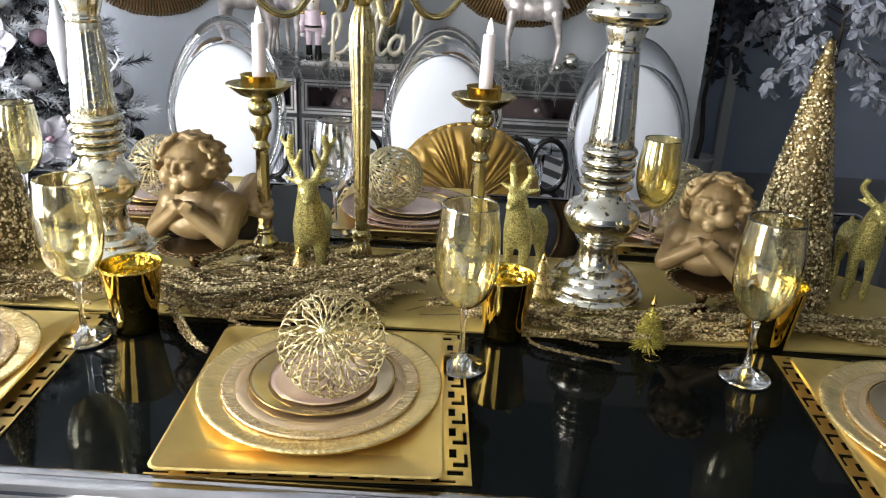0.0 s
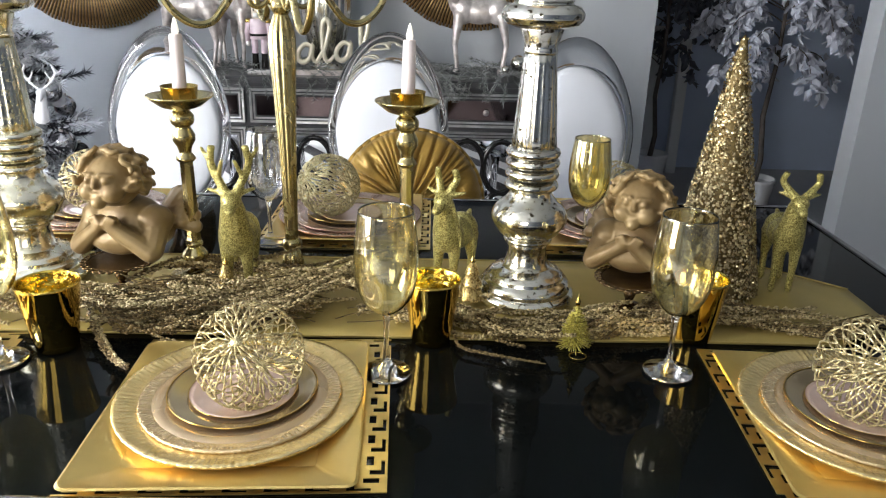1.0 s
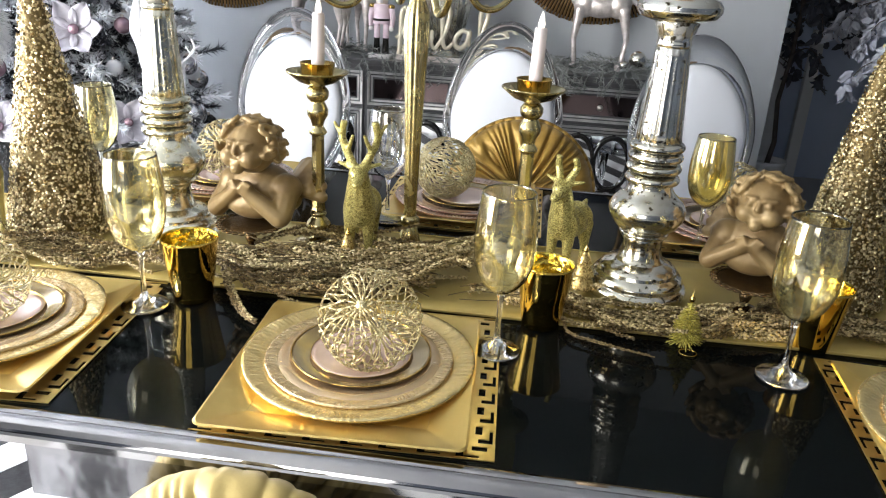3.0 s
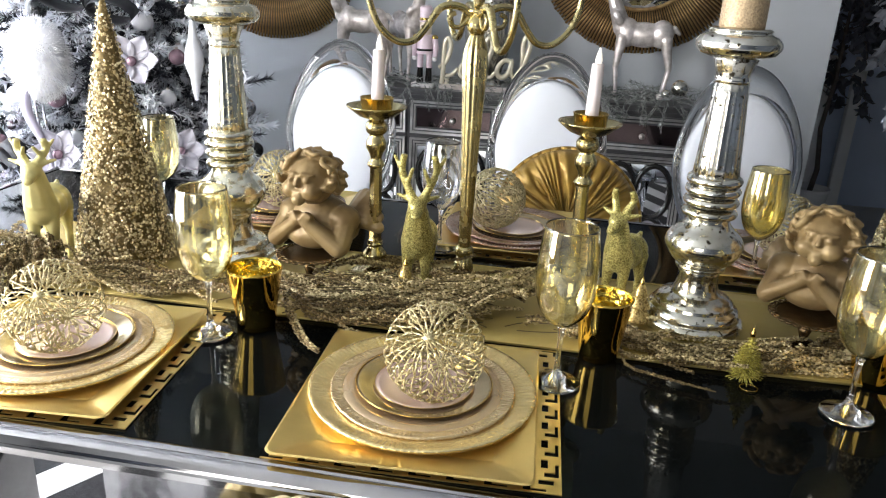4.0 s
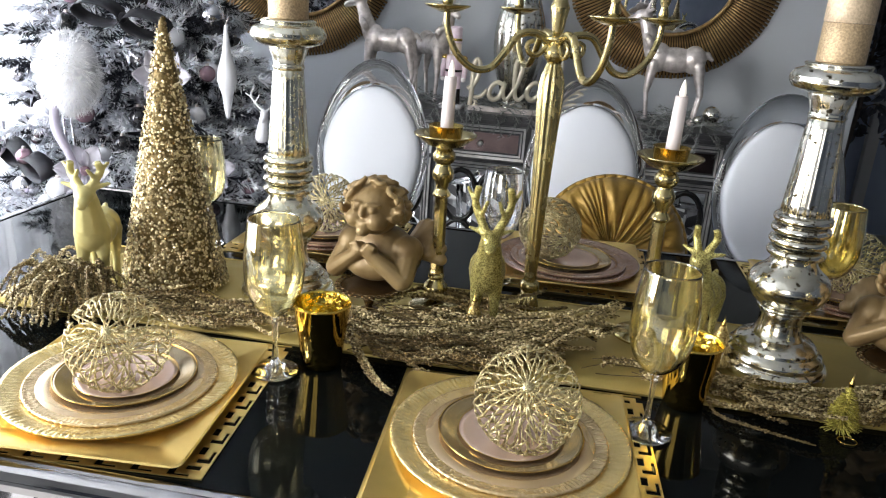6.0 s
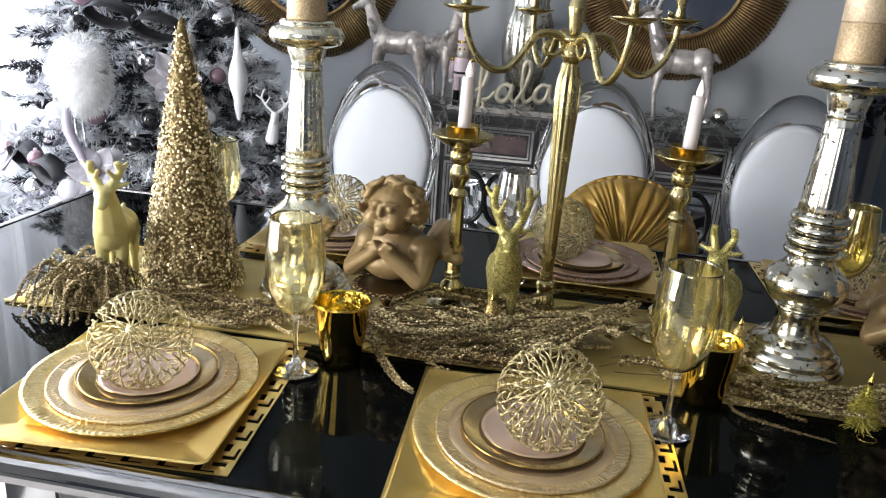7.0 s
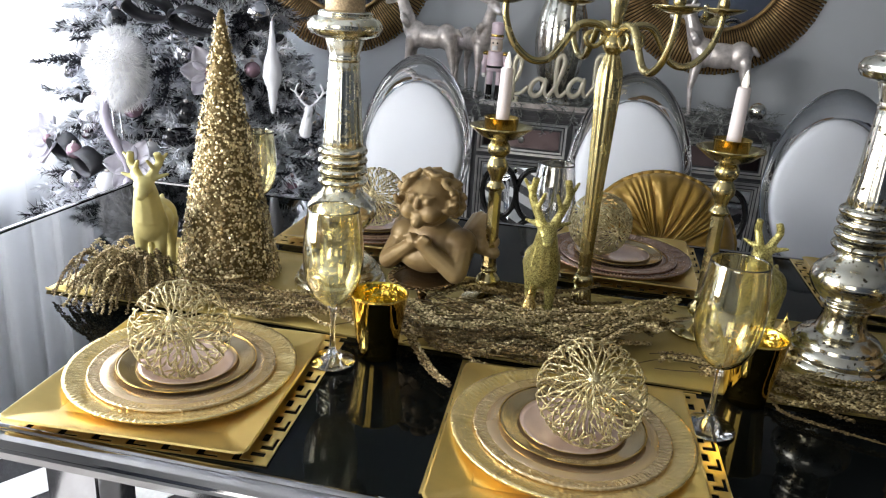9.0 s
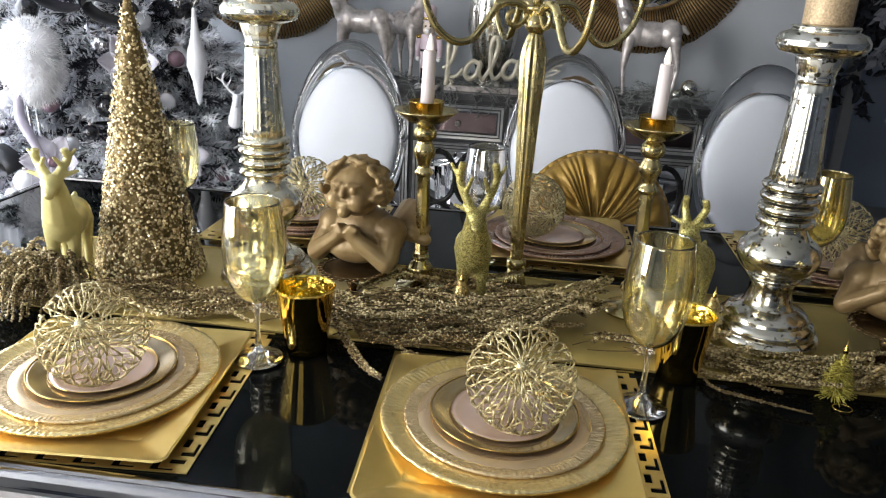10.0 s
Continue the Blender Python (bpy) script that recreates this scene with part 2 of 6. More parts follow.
def capsule(a, b, ra, rb, bm, seg=10):
    a, b = Vector(a), Vector(b)
    tube([a, a.lerp(b, 0.33), a.lerp(b, 0.66), b], [ra, ra + (rb - ra) * 0.33, ra + (rb - ra) * 0.66, rb], seg, bm)
    ball(a, ra, bm, 2)
    ball(b, rb, bm, 2)


def fuse(ob, voxel, smooth_steps=6):
    r = ob.modifiers.new("fuse", 'REMESH')
    r.mode, r.voxel_size, r.use_smooth_shade = 'VOXEL', voxel, True
    s = ob.modifiers.new("soften", 'SMOOTH')
    s.factor, s.iterations = 0.5, smooth_steps
    return ob


# ---- structure ----
WALL_Y = 3.1
def wall(name, x0, x1, y0, y1, z0, z1, material, label):
    return tagged(part(name, box(x0, x1, y0, y1, z0, z1), material, None, label, False), "", "wall", "", "structure")

tagged(part("floor", box(-3.1, 4.0, -3.3, 6.2, -0.1, 0.0), M_floor, None, "pale polished floor", False), "", "floor", "", "structure")
# the ceiling is unseen; grey keeps its bounced light low
tagged(part("ceiling", box(-3.1, 4.0, -3.3, 6.2, 2.6, 2.7), M_wall, None, "plain pale grey ceiling", False), "", "ceiling", "", "structure")
wall("wall_north", -3.05, 1.13, WALL_Y, WALL_Y + 0.12, 0, 2.6, M_wall, "pale grey painted wall behind the sideboard")
wall("wall_east", 3.2, 3.32, -3.3, 6.2, 0, 2.6, M_unseen_wall, "unseen side wall, dark to cut bounced light")
# unseen south wall, with an opening added for the rear fill light
wall("wall_south_a", -3.05, -2.15, -3.42, -3.3, 0, 2.6, M_unseen_wall, "unseen dark wall beside the added rear window")
wall("wall_south_b", -0.55, 4.0, -3.42, -3.3, 0, 2.6, M_unseen_wall, "unseen wall behind the near side, dark to cut reflections")
wall("wall_south_low", -2.15, -0.55, -3.42, -3.3, 0, 0.80, M_unseen_wall, "unseen dark wall under the added rear window")
wall("wall_south_high", -2.15, -0.55, -3.42, -3.3, 2.2, 2.6, M_unseen_wall, "unseen dark wall over the added rear window")
win = tagged(new("added_rear_window"), "unseen white framed window added for the rear fill light", "window", "", "structure")
for x0, x1, z0, z1 in ((-2.148, -2.10, 0.802, 2.198), (-0.60, -0.552, 0.802, 2.198), (-2.098, -0.602, 0.802, 0.85), (-2.098, -0.602, 2.15, 2.198), (-1.375, -1.325, 0.852, 2.148)):
    part("window_frame", box(x0, x1, -3.33, -3.29, z0, z1, bevel=0.003), M_white, win, "", False)
wall("wall_hall_side", 0.89, 1.01, 3.22, 4.72, 0, 2.6, M_hall, "slate blue hallway side wall")
wall("wall_slate", 1.01, 3.2, 4.6, 4.72, 0, 2.6, M_hall, "slate blue hallway wall in shade")
wall("wall_return", 1.9, 3.2, 2.5, 2.62, 0, 2.6, M_wall, "pale grey painted return wall at the hallway")
# west wall with a wide window opening
wall("wall_west_low", -3.05, -2.93, -3.3, 6.2, 0, 0.35, M_wall, "grey wall below the window")
wall("wall_west_high", -3.05, -2.93, -3.3, 6.2, 2.25, 2.6, M_wall, "grey wall above the window")
wall("wall_west_a", -3.05, -2.93, -3.3, -2.0, 0.35, 2.25, M_wall, "grey wall beside the window")
wall("wall_west_b", -3.05, -2.93, 2.75, 6.2, 0.35, 2.25, M_wall, "grey wall beside the window")


def curtain():
    bm = bmesh.new()
    n, cols = 230, []
    for i in range(n + 1):
        y = -0.25 + 3.15 * i / n
        x = -2.80 + 0.035 * math.sin(y * 31) + 0.02 * math.sin(y * 67 + 1.3) + 0.015 * math.sin(y * 13)
        cols.append([bm.verts.new((x + (0.01 * math.sin(y * 40 + z) if z < 2 else 0), y, z)) for z in (0.03, 0.8, 1.6, 2.55)])
    for a, b in zip(cols, cols[1:]):
        for k in range(3):
            bm.faces.new((a[k], b[k], b[k + 1], a[k + 1]))
    o = part("curtain", bm, M_curtain)
    s = o.modifiers.new("thick", 'SOLIDIFY')
    s.thickness = 0.002
    tagged(o, "white sheer voile curtain hanging in folds at the window", "curtain")


curtain()

# striped rug
rug = thing("rug", pose(-0.6, 0.5, 0.002, 0, 0, 58), "black and white broad striped woven rug under the table", "rug")
for i in range(26):
    part("stripe", box(-1.5, 1.5, -1.5 + i * 0.115, -1.5 + (i + 1) * 0.115 - 0.002, 0, 0.008), M_rugw if i % 2 else M_rugb, rug, "", False)

# ---- dining table ----
TX0, TX1, TY0, TY1, TZ = -1.53, 0.995, 0.0, 1.185, 0.76
table = thing("dining_table", pose(0, 0, 0), "long black glass dining table with mirrored silver edge", "table")
part("tabletop", box(TX0, TX1, TY0, TY1, TZ - 0.012, TZ, bevel=0.002), M_black, table, "glossy black glass top", False)


def edge_frame():
    bm = bmesh.new()
    prof = [(0.0, TZ - 0.012), (0.0, TZ + 0.002), (0.006, TZ + 0.0035), (0.012, TZ + 0.003), (0.015, TZ + 0.0005), (0.020, TZ + 0.0015), (0.028, TZ + 0.0005), (0.036, TZ - 0.003), (0.042, TZ - 0.009), (0.044, TZ - 0.016), (0.040, TZ - 0.022), (0.043, TZ - 0.026), (0.043, TZ - 0.040), (0.030, TZ - 0.045), (0.0, TZ - 0.045)]
    rings = []
    for d, z in prof:
        d, z = d * 0.75, TZ + (z - TZ) * (0.72 if z < TZ - 0.013 else 1.0)
        rings.append([bm.verts.new(p) for p in ((TX0 - d, TY0 - d, z), (TX1 + d, TY0 - d, z), (TX1 + d, TY1 + d, z), (TX0 - d, TY1 + d, z))])
    for a, b in zip(rings, rings[1:] + rings[:1]):
        for k in range(4):
            bm.faces.new((a[k], a[(k + 1) % 4], b[(k + 1) % 4], b[k]))
    return bm


part("edge_frame", edge_frame(), M_chrome, table, "mirrored silver moulded edge", False)
part("apron", box(-0.60, TX1 - 0.01, TY0 - 0.024, TY0 - 0.010, TZ - 0.115, TZ - 0.0335, bevel=0.002), M_apron, table, "mirrored front apron", False)
for x0, x1, y0, y1 in ((-1.07, TX1 - 0.25, TY1 - 0.18, TY1 - 0.16), (-1.07, -1.05, TY0 + 0.182, TY1 - 0.182), (TX1 - 0.27, TX1 - 0.25, TY0 + 0.182, TY1 - 0.182)):
    part("apron", box(x0, x1, y0, y1, TZ - 0.10, TZ - 0.0125, bevel=0.003), M_chrome, table, "", False)
for x in (-1.02, TX1 - 0.3):
    for y in (TY0 + 0.23, TY1 - 0.23):
        part("leg", box(x - 0.05, x + 0.05, y - 0.05, y + 0.05, 0.012, TZ - 0.0125, bevel=0.004), M_chrome, table, "", False)

# ---- runner ----
def runner():
    bm = bmesh.new()
    x0, x1, y0, y1 = -1.215, 0.87, 0.400, 0.750
    n = 80
    rows = []
    for i in range(n + 1):
        t = i / n
        x = x0 + (x1 - x0) * t
        taper = 1.0 if i < 5 else (min(1.0, 0.35 + ((n - i) / 5) * 0.65) if n - i < 5 else 1.0)
        c, h = (y0 + y1) / 2, (y1 - y0) / 2 * taper
        row = []
        for k in range(9):
            v = -1 + 2 * k / 8
            z = TZ + 0.0035 + 0.0012 * noise.noise((x * 6, v * 2, 1)) + 0.001
            row.append(bm.verts.new((x, c + h * v + 0.004 * noise.noise((x * 3, k, 4)), z)))
        rows.append(row)
    for a, b in zip(rows, rows[1:]):
        for k in range(8):
            bm.faces.new((a[k], b[k], b[k + 1], a[k + 1]))
    hems = {k: [row[k].co.copy() for row in rows] for k in (0, 8)}
    g = thing("table_runner", pose(0, 0, 0), "olive gold satin runner along the middle of the table", "table runner")
    o = part("cloth", bm, M_runner, g)
    s = o.modifiers.new("thick", 'SOLIDIFY')
    s.thickness = 0.003
    for sgn in (0, 8):
        part("hem", tube([row_ + Vector((0, 0, 0.001)) for row_ in hems[sgn]], 0.0016, 6), M_runner, g)


runner()


# ---- place settings ----
def key_bm(length, width):
    """A band with a stepped Greek key cut through it, along x, from 0 to length."""
    bm = bmesh.new()
    rows = (".####", "....#", "##..#", "##...", ".....")
    lo, hi = width * 0.10, width * 0.80
    box(0, length, 0, lo, 0, 0.0015, bm)
    box(0, length, hi, width, 0, 0.0015, bm)
    n = max(1, round(length / (width * 1.42)))
    u, c = length / n / len(rows), (hi - lo) / 5
    for i in range(n):
        for r, row in enumerate(rows):
            x = (i * len(rows) + r) * u
            k = 0
            while k < 5:
                e = k
                while e < 5 and row[e] == ".":
                    e += 1
                if e > k:
                    box(x, x + u, hi - e * c, hi - k * c, 0, 0.00145, bm)
                k = e + 1
    return bm


def placemat(m, label, wx=0.386, wy=0.382):
    mat_ = thing("placemat", m, label, "placemat", "placemats round the table")
    b = 0.033
    # bands on the four sides
    for name, mm, ln in (("key_band", Matrix.Translation((-wx / 2, -wy / 2, 0)), wx), ("key_band", pose(wx / 2, wy / 2, 0, 0, 0, 180), wx),
                         ("key_band", pose(wx / 2, -wy / 2 + b, 0, 0, 0, 90), wy - 2 * b), ("key_band", pose(-wx / 2, wy / 2 - b, 0, 0, 0, -90), wy - 2 * b)):
        k = key_bm(ln, b)
        k.transform(mm)
        part(name, k, M_foil, mat_, "", False)
    part("field", box(-wx / 2 + b, wx / 2 - b, -wy / 2 + b, wy / 2 - b, 0, 0.0014), M_foil, mat_, "", False)
    return mat_


def square_plate(m, label, sx=0.345, sy=0.358):
    """A square charger with rounded corners and a raised sloping rim."""
    bm = bmesh.new()

    def loop(hx, hy, r, z):
        vs = []
        for cx, cy, a0 in ((hx - r, hy - r, 0), (-hx + r, hy - r, 90), (-hx + r, -hy + r, 180), (hx - r, -hy + r, 270)):
            for k in range(6):
                a = radians(a0 + 18 * k)
                vs.append(bm.verts.new((cx + r * math.cos(a), cy + r * math.sin(a), z)))
        return vs

    hx, hy = sx / 2, sy / 2
    def skin(loops):
        for a, b in zip(loops, loops[1:]):
            for i in range(24):
                bm.faces.new((a[i], a[(i + 1) % 24], b[(i + 1) % 24], b[i]))

    g = thing("square_charger", m, label, "plate", "square gold chargers")
    rim = [loop(hx - 0.054, hy - 0.054, 0.005, 0.0006), loop(hx - 0.004, hy - 0.004, 0.014, 0.011), loop(hx, hy, 0.014, 0.0135), loop(hx - 0.003, hy - 0.003, 0.013, 0.015),
           loop(hx - 0.009, hy - 0.009, 0.011, 0.0135), loop(hx - 0.054, hy - 0.054, 0.005, 0.0036)]
    skin(rim + rim[:1])
    part("rim", bm, M_foil, g, "sloping raised rim", False)
    bm = bmesh.new()
    well = [loop(hx - 0.0542, hy - 0.0542, 0.005, 0.0), loop(hx - 0.0542, hy - 0.0542, 0.005, 0.0034)]
    skin(well)
    bm.faces.new(well[0])
    bm.faces.new(well[1])
    part("well", bm, M_foil, g, "", False)
    return g


def ribbed(r0, r1, z0, z1, n, amp):
    """A rim of pressed glass: short radial ridges that come and go, and a beaded edge."""
    bm = bmesh.new()
    seg = n * 4
    rows = []
    for j in range(7):
        t = j / 6
        row = []
        for i in range(seg):
            a = 2 * math.pi * i / seg
            ca, sa = math.cos(a), math.sin(a)
            patch = max(0.0, 0.12 + 1.5 * noise.noise((ca * 5 + n, sa * 5, 3.0 * t)))
            w = (0.5 + 0.5 * math.cos(n * a + 2.2 * noise.noise((ca * 9, sa * 9, 1)))) * patch + 0.5 * max(0.0, noise.noise((ca * n * 0.3, sa * n * 0.3, 4 * t)))
            r = r0 + (r1 - r0) * t + (0.0011 * noise.noise((ca * 26, sa * 26, 2)) if j == 6 else 0)
            edge = 0.0009 * (0.5 + 0.5 * math.cos(n * a)) if j == 5 else 0.0
            row.append(bm.verts.new((r * ca, r * sa, z0 + (z1 - z0) * t + amp * w * math.sin(math.pi * t) + edge)))
        rows.append(row)
    low = [bm.verts.new((v.co.x, v.co.y, v.co.z - 0.004)) for v in rows[-1]]
    rows.append(low)
    low2 = [bm.verts.new((v.co.x, v.co.y, v.co.z - 0.004)) for v in rows[0]]
    rows.append(low2)
    for a, b in zip(rows, rows[1:]):
        for i in range(seg):
            bm.faces.new((a[i], a[(i + 1) % seg], b[(i + 1) % seg], b[i]))
    return bm


def plates(x, y, z, label_side, far=False):
    # far plates take the glaze that has their dim reflections in its colour
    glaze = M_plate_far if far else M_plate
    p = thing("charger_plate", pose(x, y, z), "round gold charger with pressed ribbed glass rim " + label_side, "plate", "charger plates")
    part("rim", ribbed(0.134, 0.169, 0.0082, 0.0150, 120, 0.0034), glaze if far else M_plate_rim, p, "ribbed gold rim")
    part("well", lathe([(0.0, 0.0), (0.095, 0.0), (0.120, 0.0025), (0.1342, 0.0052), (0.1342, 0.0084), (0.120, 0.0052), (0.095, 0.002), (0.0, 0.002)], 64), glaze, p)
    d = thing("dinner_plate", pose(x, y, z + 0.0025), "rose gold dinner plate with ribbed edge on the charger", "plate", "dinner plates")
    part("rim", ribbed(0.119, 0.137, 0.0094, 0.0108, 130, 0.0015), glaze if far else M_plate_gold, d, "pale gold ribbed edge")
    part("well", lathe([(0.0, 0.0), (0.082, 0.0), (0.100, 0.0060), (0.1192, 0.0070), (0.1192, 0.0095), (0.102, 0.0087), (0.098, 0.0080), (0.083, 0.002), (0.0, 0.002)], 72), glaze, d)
    s = thing("salad_plate", pose(x, y + 0.010, z + 0.0062), "small bronze salad bowl plate with bright gold rim", "plate", "salad plates")
    part("well", lathe([(0.0, 0.0), (0.066, 0.0), (0.084, 0.0034), (0.1022, 0.0085), (0.1025, 0.0100), (0.098, 0.0090), (0.084, 0.0050), (0.066, 0.0016), (0.0, 0.0016)], 72), M_olive, s)
    part("gold_rim", tube([(0.1025 * math.cos(a), 0.1025 * math.sin(a), 0.0099) for a in [2 * math.pi * i / 64 for i in range(64)]], 0.0009, 6, None, True), M_gold, s)
    b = thing("dessert_plate", pose(x, y + 0.010, z + 0.0081), "pale pink little plate at the top of the stack", "plate", "dessert plates")
    part("well", lathe([(0.0, 0.0), (0.055, 0.0), (0.066, 0.0016), (0.074, 0.0038), (0.0745, 0.0050), (0.066, 0.0032), (0.054, 0.0015), (0.0, 0.0015)], 56), M_blush, b)
    part("gold_rim", tube([(0.0745 * math.cos(a), 0.0745 * math.sin(a), 0.0049) for a in [2 * math.pi * i / 56 for i in range(56)]], 0.0006, 6, None, True), M_gold, b)


M_blush = mat("blush_pink_glaze", (0.70, 0.52, 0.45), 0.20, 0.45, grain=0.10, scale=20, coat=0.3)


def wire_ball(c, hub, label, r=0.0725, seed=1, gauge=1.0):
    """An openwork ball: wires run out from a hub and branch into a net."""
    rng = random.Random(seed)
    axis = (Vector(hub) - Vector(c)).normalized()
    q = Vector((0, 0, 1)).rotation_difference(axis).to_matrix().to_4x4()
    o = thing("wire_ball", Matrix.Translation(c) @ q, label, "ornament", "openwork gold balls")
    bm = bmesh.new()
    rings = []
    N = 34
    thetas = [0.10 + 0.226 * k for k in range(14)]
    for j, th in enumerate(thetas):
        n = N if 1 < j < 12 else N // 2
        ring = []
        for i in range(n):
            a = 2 * math.pi * (i + rng.uniform(-0.24, 0.24)) / n
            t2 = th + rng.uniform(-0.07, 0.07)
            rr = r * (1 + rng.uniform(-0.02, 0.012))
            ring.append(Vector((rr * math.sin(t2) * math.cos(a), rr * math.sin(t2) * math.sin(a), rr * math.cos(t2))))
        rings.append(ring)

    def strut(p, q, thick=1.0):
        m = (p + q) / 2
        m = m.normalized() * r
        tube([p, m, q], [gauge * thick * rng.uniform(0.0009, 0.0016) for _ in range(3)], 5, bm)

    for p in rings[0]:
        strut(Vector((0, 0, r)), p)
    for p in rings[-1]:
        strut(Vector((0, 0, -r)), p)
    for j, (ra, rb) in enumerate(zip(rings, rings[1:])):
        na, nb = len(ra), len(rb)
        if na != nb:
            wide, slim = (ra, rb) if na > nb else (rb, ra)
            for i, p in enumerate(wide):
                strut(p, slim[i // 2])
            continue
        for i, p in enumerate(ra):
            side = 1 if rng.random() < 0.5 else -1
            straight = rng.random() < 0.82
            if straight:
                strut(p, rb[i], 1.1)
            if not straight or (nb == N and rng.random() < 0.48):
                strut(p, rb[(i + side) % nb], 0.9)
    part("net", bm, M_wire, o)
    part("hub", lathe([(0.0, r - 0.002), (0.006, r - 0.002), (0.007, r + 0.001), (0.0, r + 0.003)], 12), M_wire, o)
    part("hub", lathe([(0.0, -r - 0.003), (0.006, -r - 0.001), (0.006, -r + 0.002), (0.0, -r + 0.002)], 12), M_wire, o)
    return o


ZM = TZ + 0.001
MATS = (((-0.792, 0.192), 4.0, "by the window end"), ((-0.203, 0.197), 2.4, "at the middle"), ((0.667, 0.180), -3.5, "at the far end"))
for (x, y), rz, where in MATS:
    placemat(pose(x, y, ZM, 0, 0, rz), "gold metallic placemat with Greek key border " + where)
    square_plate(pose(x - (0.003 if rz == 4.0 else 0.012), y - (0.024 if rz == 2.4 else 0.019), ZM + 0.004, 0, 0, rz), "square gold charger with sloping rim on a placemat")
    plates(x - 0.012, y + 0.002, ZM + 0.006, "on the near side")
for x, y in ((-0.760, 1.005), (-0.150, 1.005), (0.470, 0.995)):
    placemat(pose(x, y, ZM, 0, 0, 180), "gold metallic placemat with Greek key border, far side")
    square_plate(pose(x, y, ZM + 0.002, 0, 0, 180), "square gold charger with sloping rim on a placemat")
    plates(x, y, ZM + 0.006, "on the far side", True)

wire_ball((-0.196, 0.180, 0.8490), (-0.197, 0.134, 0.890), "openwork champagne gold ball resting on the plates", seed=3)
wire_ball((-0.793, 0.172, 0.8490), (-0.772, 0.115, 0.895), "openwork gold ball on plates by the window end", seed=5)
wire_ball((0.640, 0.166, 0.8490), (0.62, 0.10, 0.89), "openwork gold ball on plates at the far end", seed=8)
wire_ball((-0.200, 1.000, 0.8490), (-0.25, 0.95, 0.89), "openwork gold ball on the far middle plates", seed=11, gauge=1.7)
wire_ball((-0.752, 1.000, 0.8490), (-0.74, 0.92, 0.88), "openwork gold ball on far plates behind a cherub", seed=13, gauge=1.3)
wire_ball((0.478, 1.000, 0.8490), (0.43, 0.93, 0.88), "openwork gold ball on far plates behind the second cherub", seed=15, gauge=1.3)


# ---- glassware ----
def wine_glass(x, y, label, h=0.235, tint=None, size=1.09):
    g = thing("wine_glass", pose(x, y, TZ + 0.0025) @ Matrix.Scale(size, 4), label, "wine glass", "wine glasses")
    outer = [(0.0, 0.090), (0.006, 0.090), (0.018, 0.096), (0.032, 0.112), (0.040, 0.135), (0.0425, 0.158), (0.042, 0.185), (0.0385, 0.215), (0.036, h)]
    o = smooth_profile([(a, b, 0) for a, b in outer], 4)
    prof = [(p.x, p.y) for p in o] + [(0.0354, h + 0.0006)] + [(max(0.0, p.x - 0.0013), p.y + (0.0012 if p.y < 0.12 else 0)) for p in reversed(o)]
    prof = [(0.0 if i in (0, len(prof) - 1) else max(a, 0.0002), b) for i, (a, b) in enumerate(prof)]
    part("bowl", lathe(prof, 48), tint or M_amber, g, "lustre tinted glass bowl")
    st = smooth_profile([(0.0052, 0.0206, 0), (0.0045, 0.028, 0), (0.0036, 0.05, 0), (0.0045, 0.078, 0), (0.0065, 0.0885, 0)], 4)
    part("stem", lathe([(0.0, 0.0206)] + [(p.x, p.y) for p in st] + [(0.0, 0.0887)], 20), M_glass, g)
    part("foot", lathe([(0.0, 0.0), (0.034, 0.0), (0.0354, 0.0012), (0.034, 0.0028), (0.026, 0.0048), (0.016, 0.0085), (0.008, 0.0140), (0.0052, 0.0200), (0.0, 0.0205)], 40), M_glass, g)
    return g


for x, y, where, t, size in ((-0.607, 0.306, "on the near side", None, 1.10), (-0.020, 0.290, "beside the middle placemat", None, 1.10), (0.415, 0.307, "beside the far end placemat", M_amber, 1.085),
                             (-0.995, 0.845, "near the tree", None, 1.07), (-0.308, 0.840, "behind the candelabra", M_glass, 1.07), (0.382, 0.845, "behind a pillar holder", M_amber_deep, 1.05)):
    wine_glass(x, y, "stemmed wine glass with gold lustre bowl " + where, tint=t, size=size)


def tumbler(x, y, label):
    """A flared cup of mirror-gold glass with a crinkled leaf lining."""
    g = thing("votive_cup", pose(x, y, TZ + 0.001) @ Matrix.Diagonal((1.02, 1.02, 0.99, 1)), label, "candle cup", "mirror gold cups")
    part("body", lathe([(0.0, 0.0), (0.0295, 0.0), (0.0312, 0.003), (0.0325, 0.012), (0.0465, 0.110), (0.0473, 0.1125), (0.0462, 0.1135), (0.0450, 0.112), (0.0305, 0.006), (0.0, 0.005)], 64), M_cupgold, g, "mirror gold outside")
    part("lining", lathe([(0.0, 0.0062), (0.0290, 0.0067), (0.0440, 0.1100), (0.0452, 0.1141), (0.0446, 0.1143), (0.0432, 0.1105), (0.0284, 0.0078), (0.0, 0.0072)], 64), M_foilcup, g, "crinkled gold leaf lining")
    return g


for x, y, w in ((-0.545, 0.354, "beside the garland"), (0.047, 0.398, "behind a wine glass"), (0.490, 0.425, "at the far end")):
    tumbler(x, y, "flared mirror gold cup with crinkled leaf lining " + w)


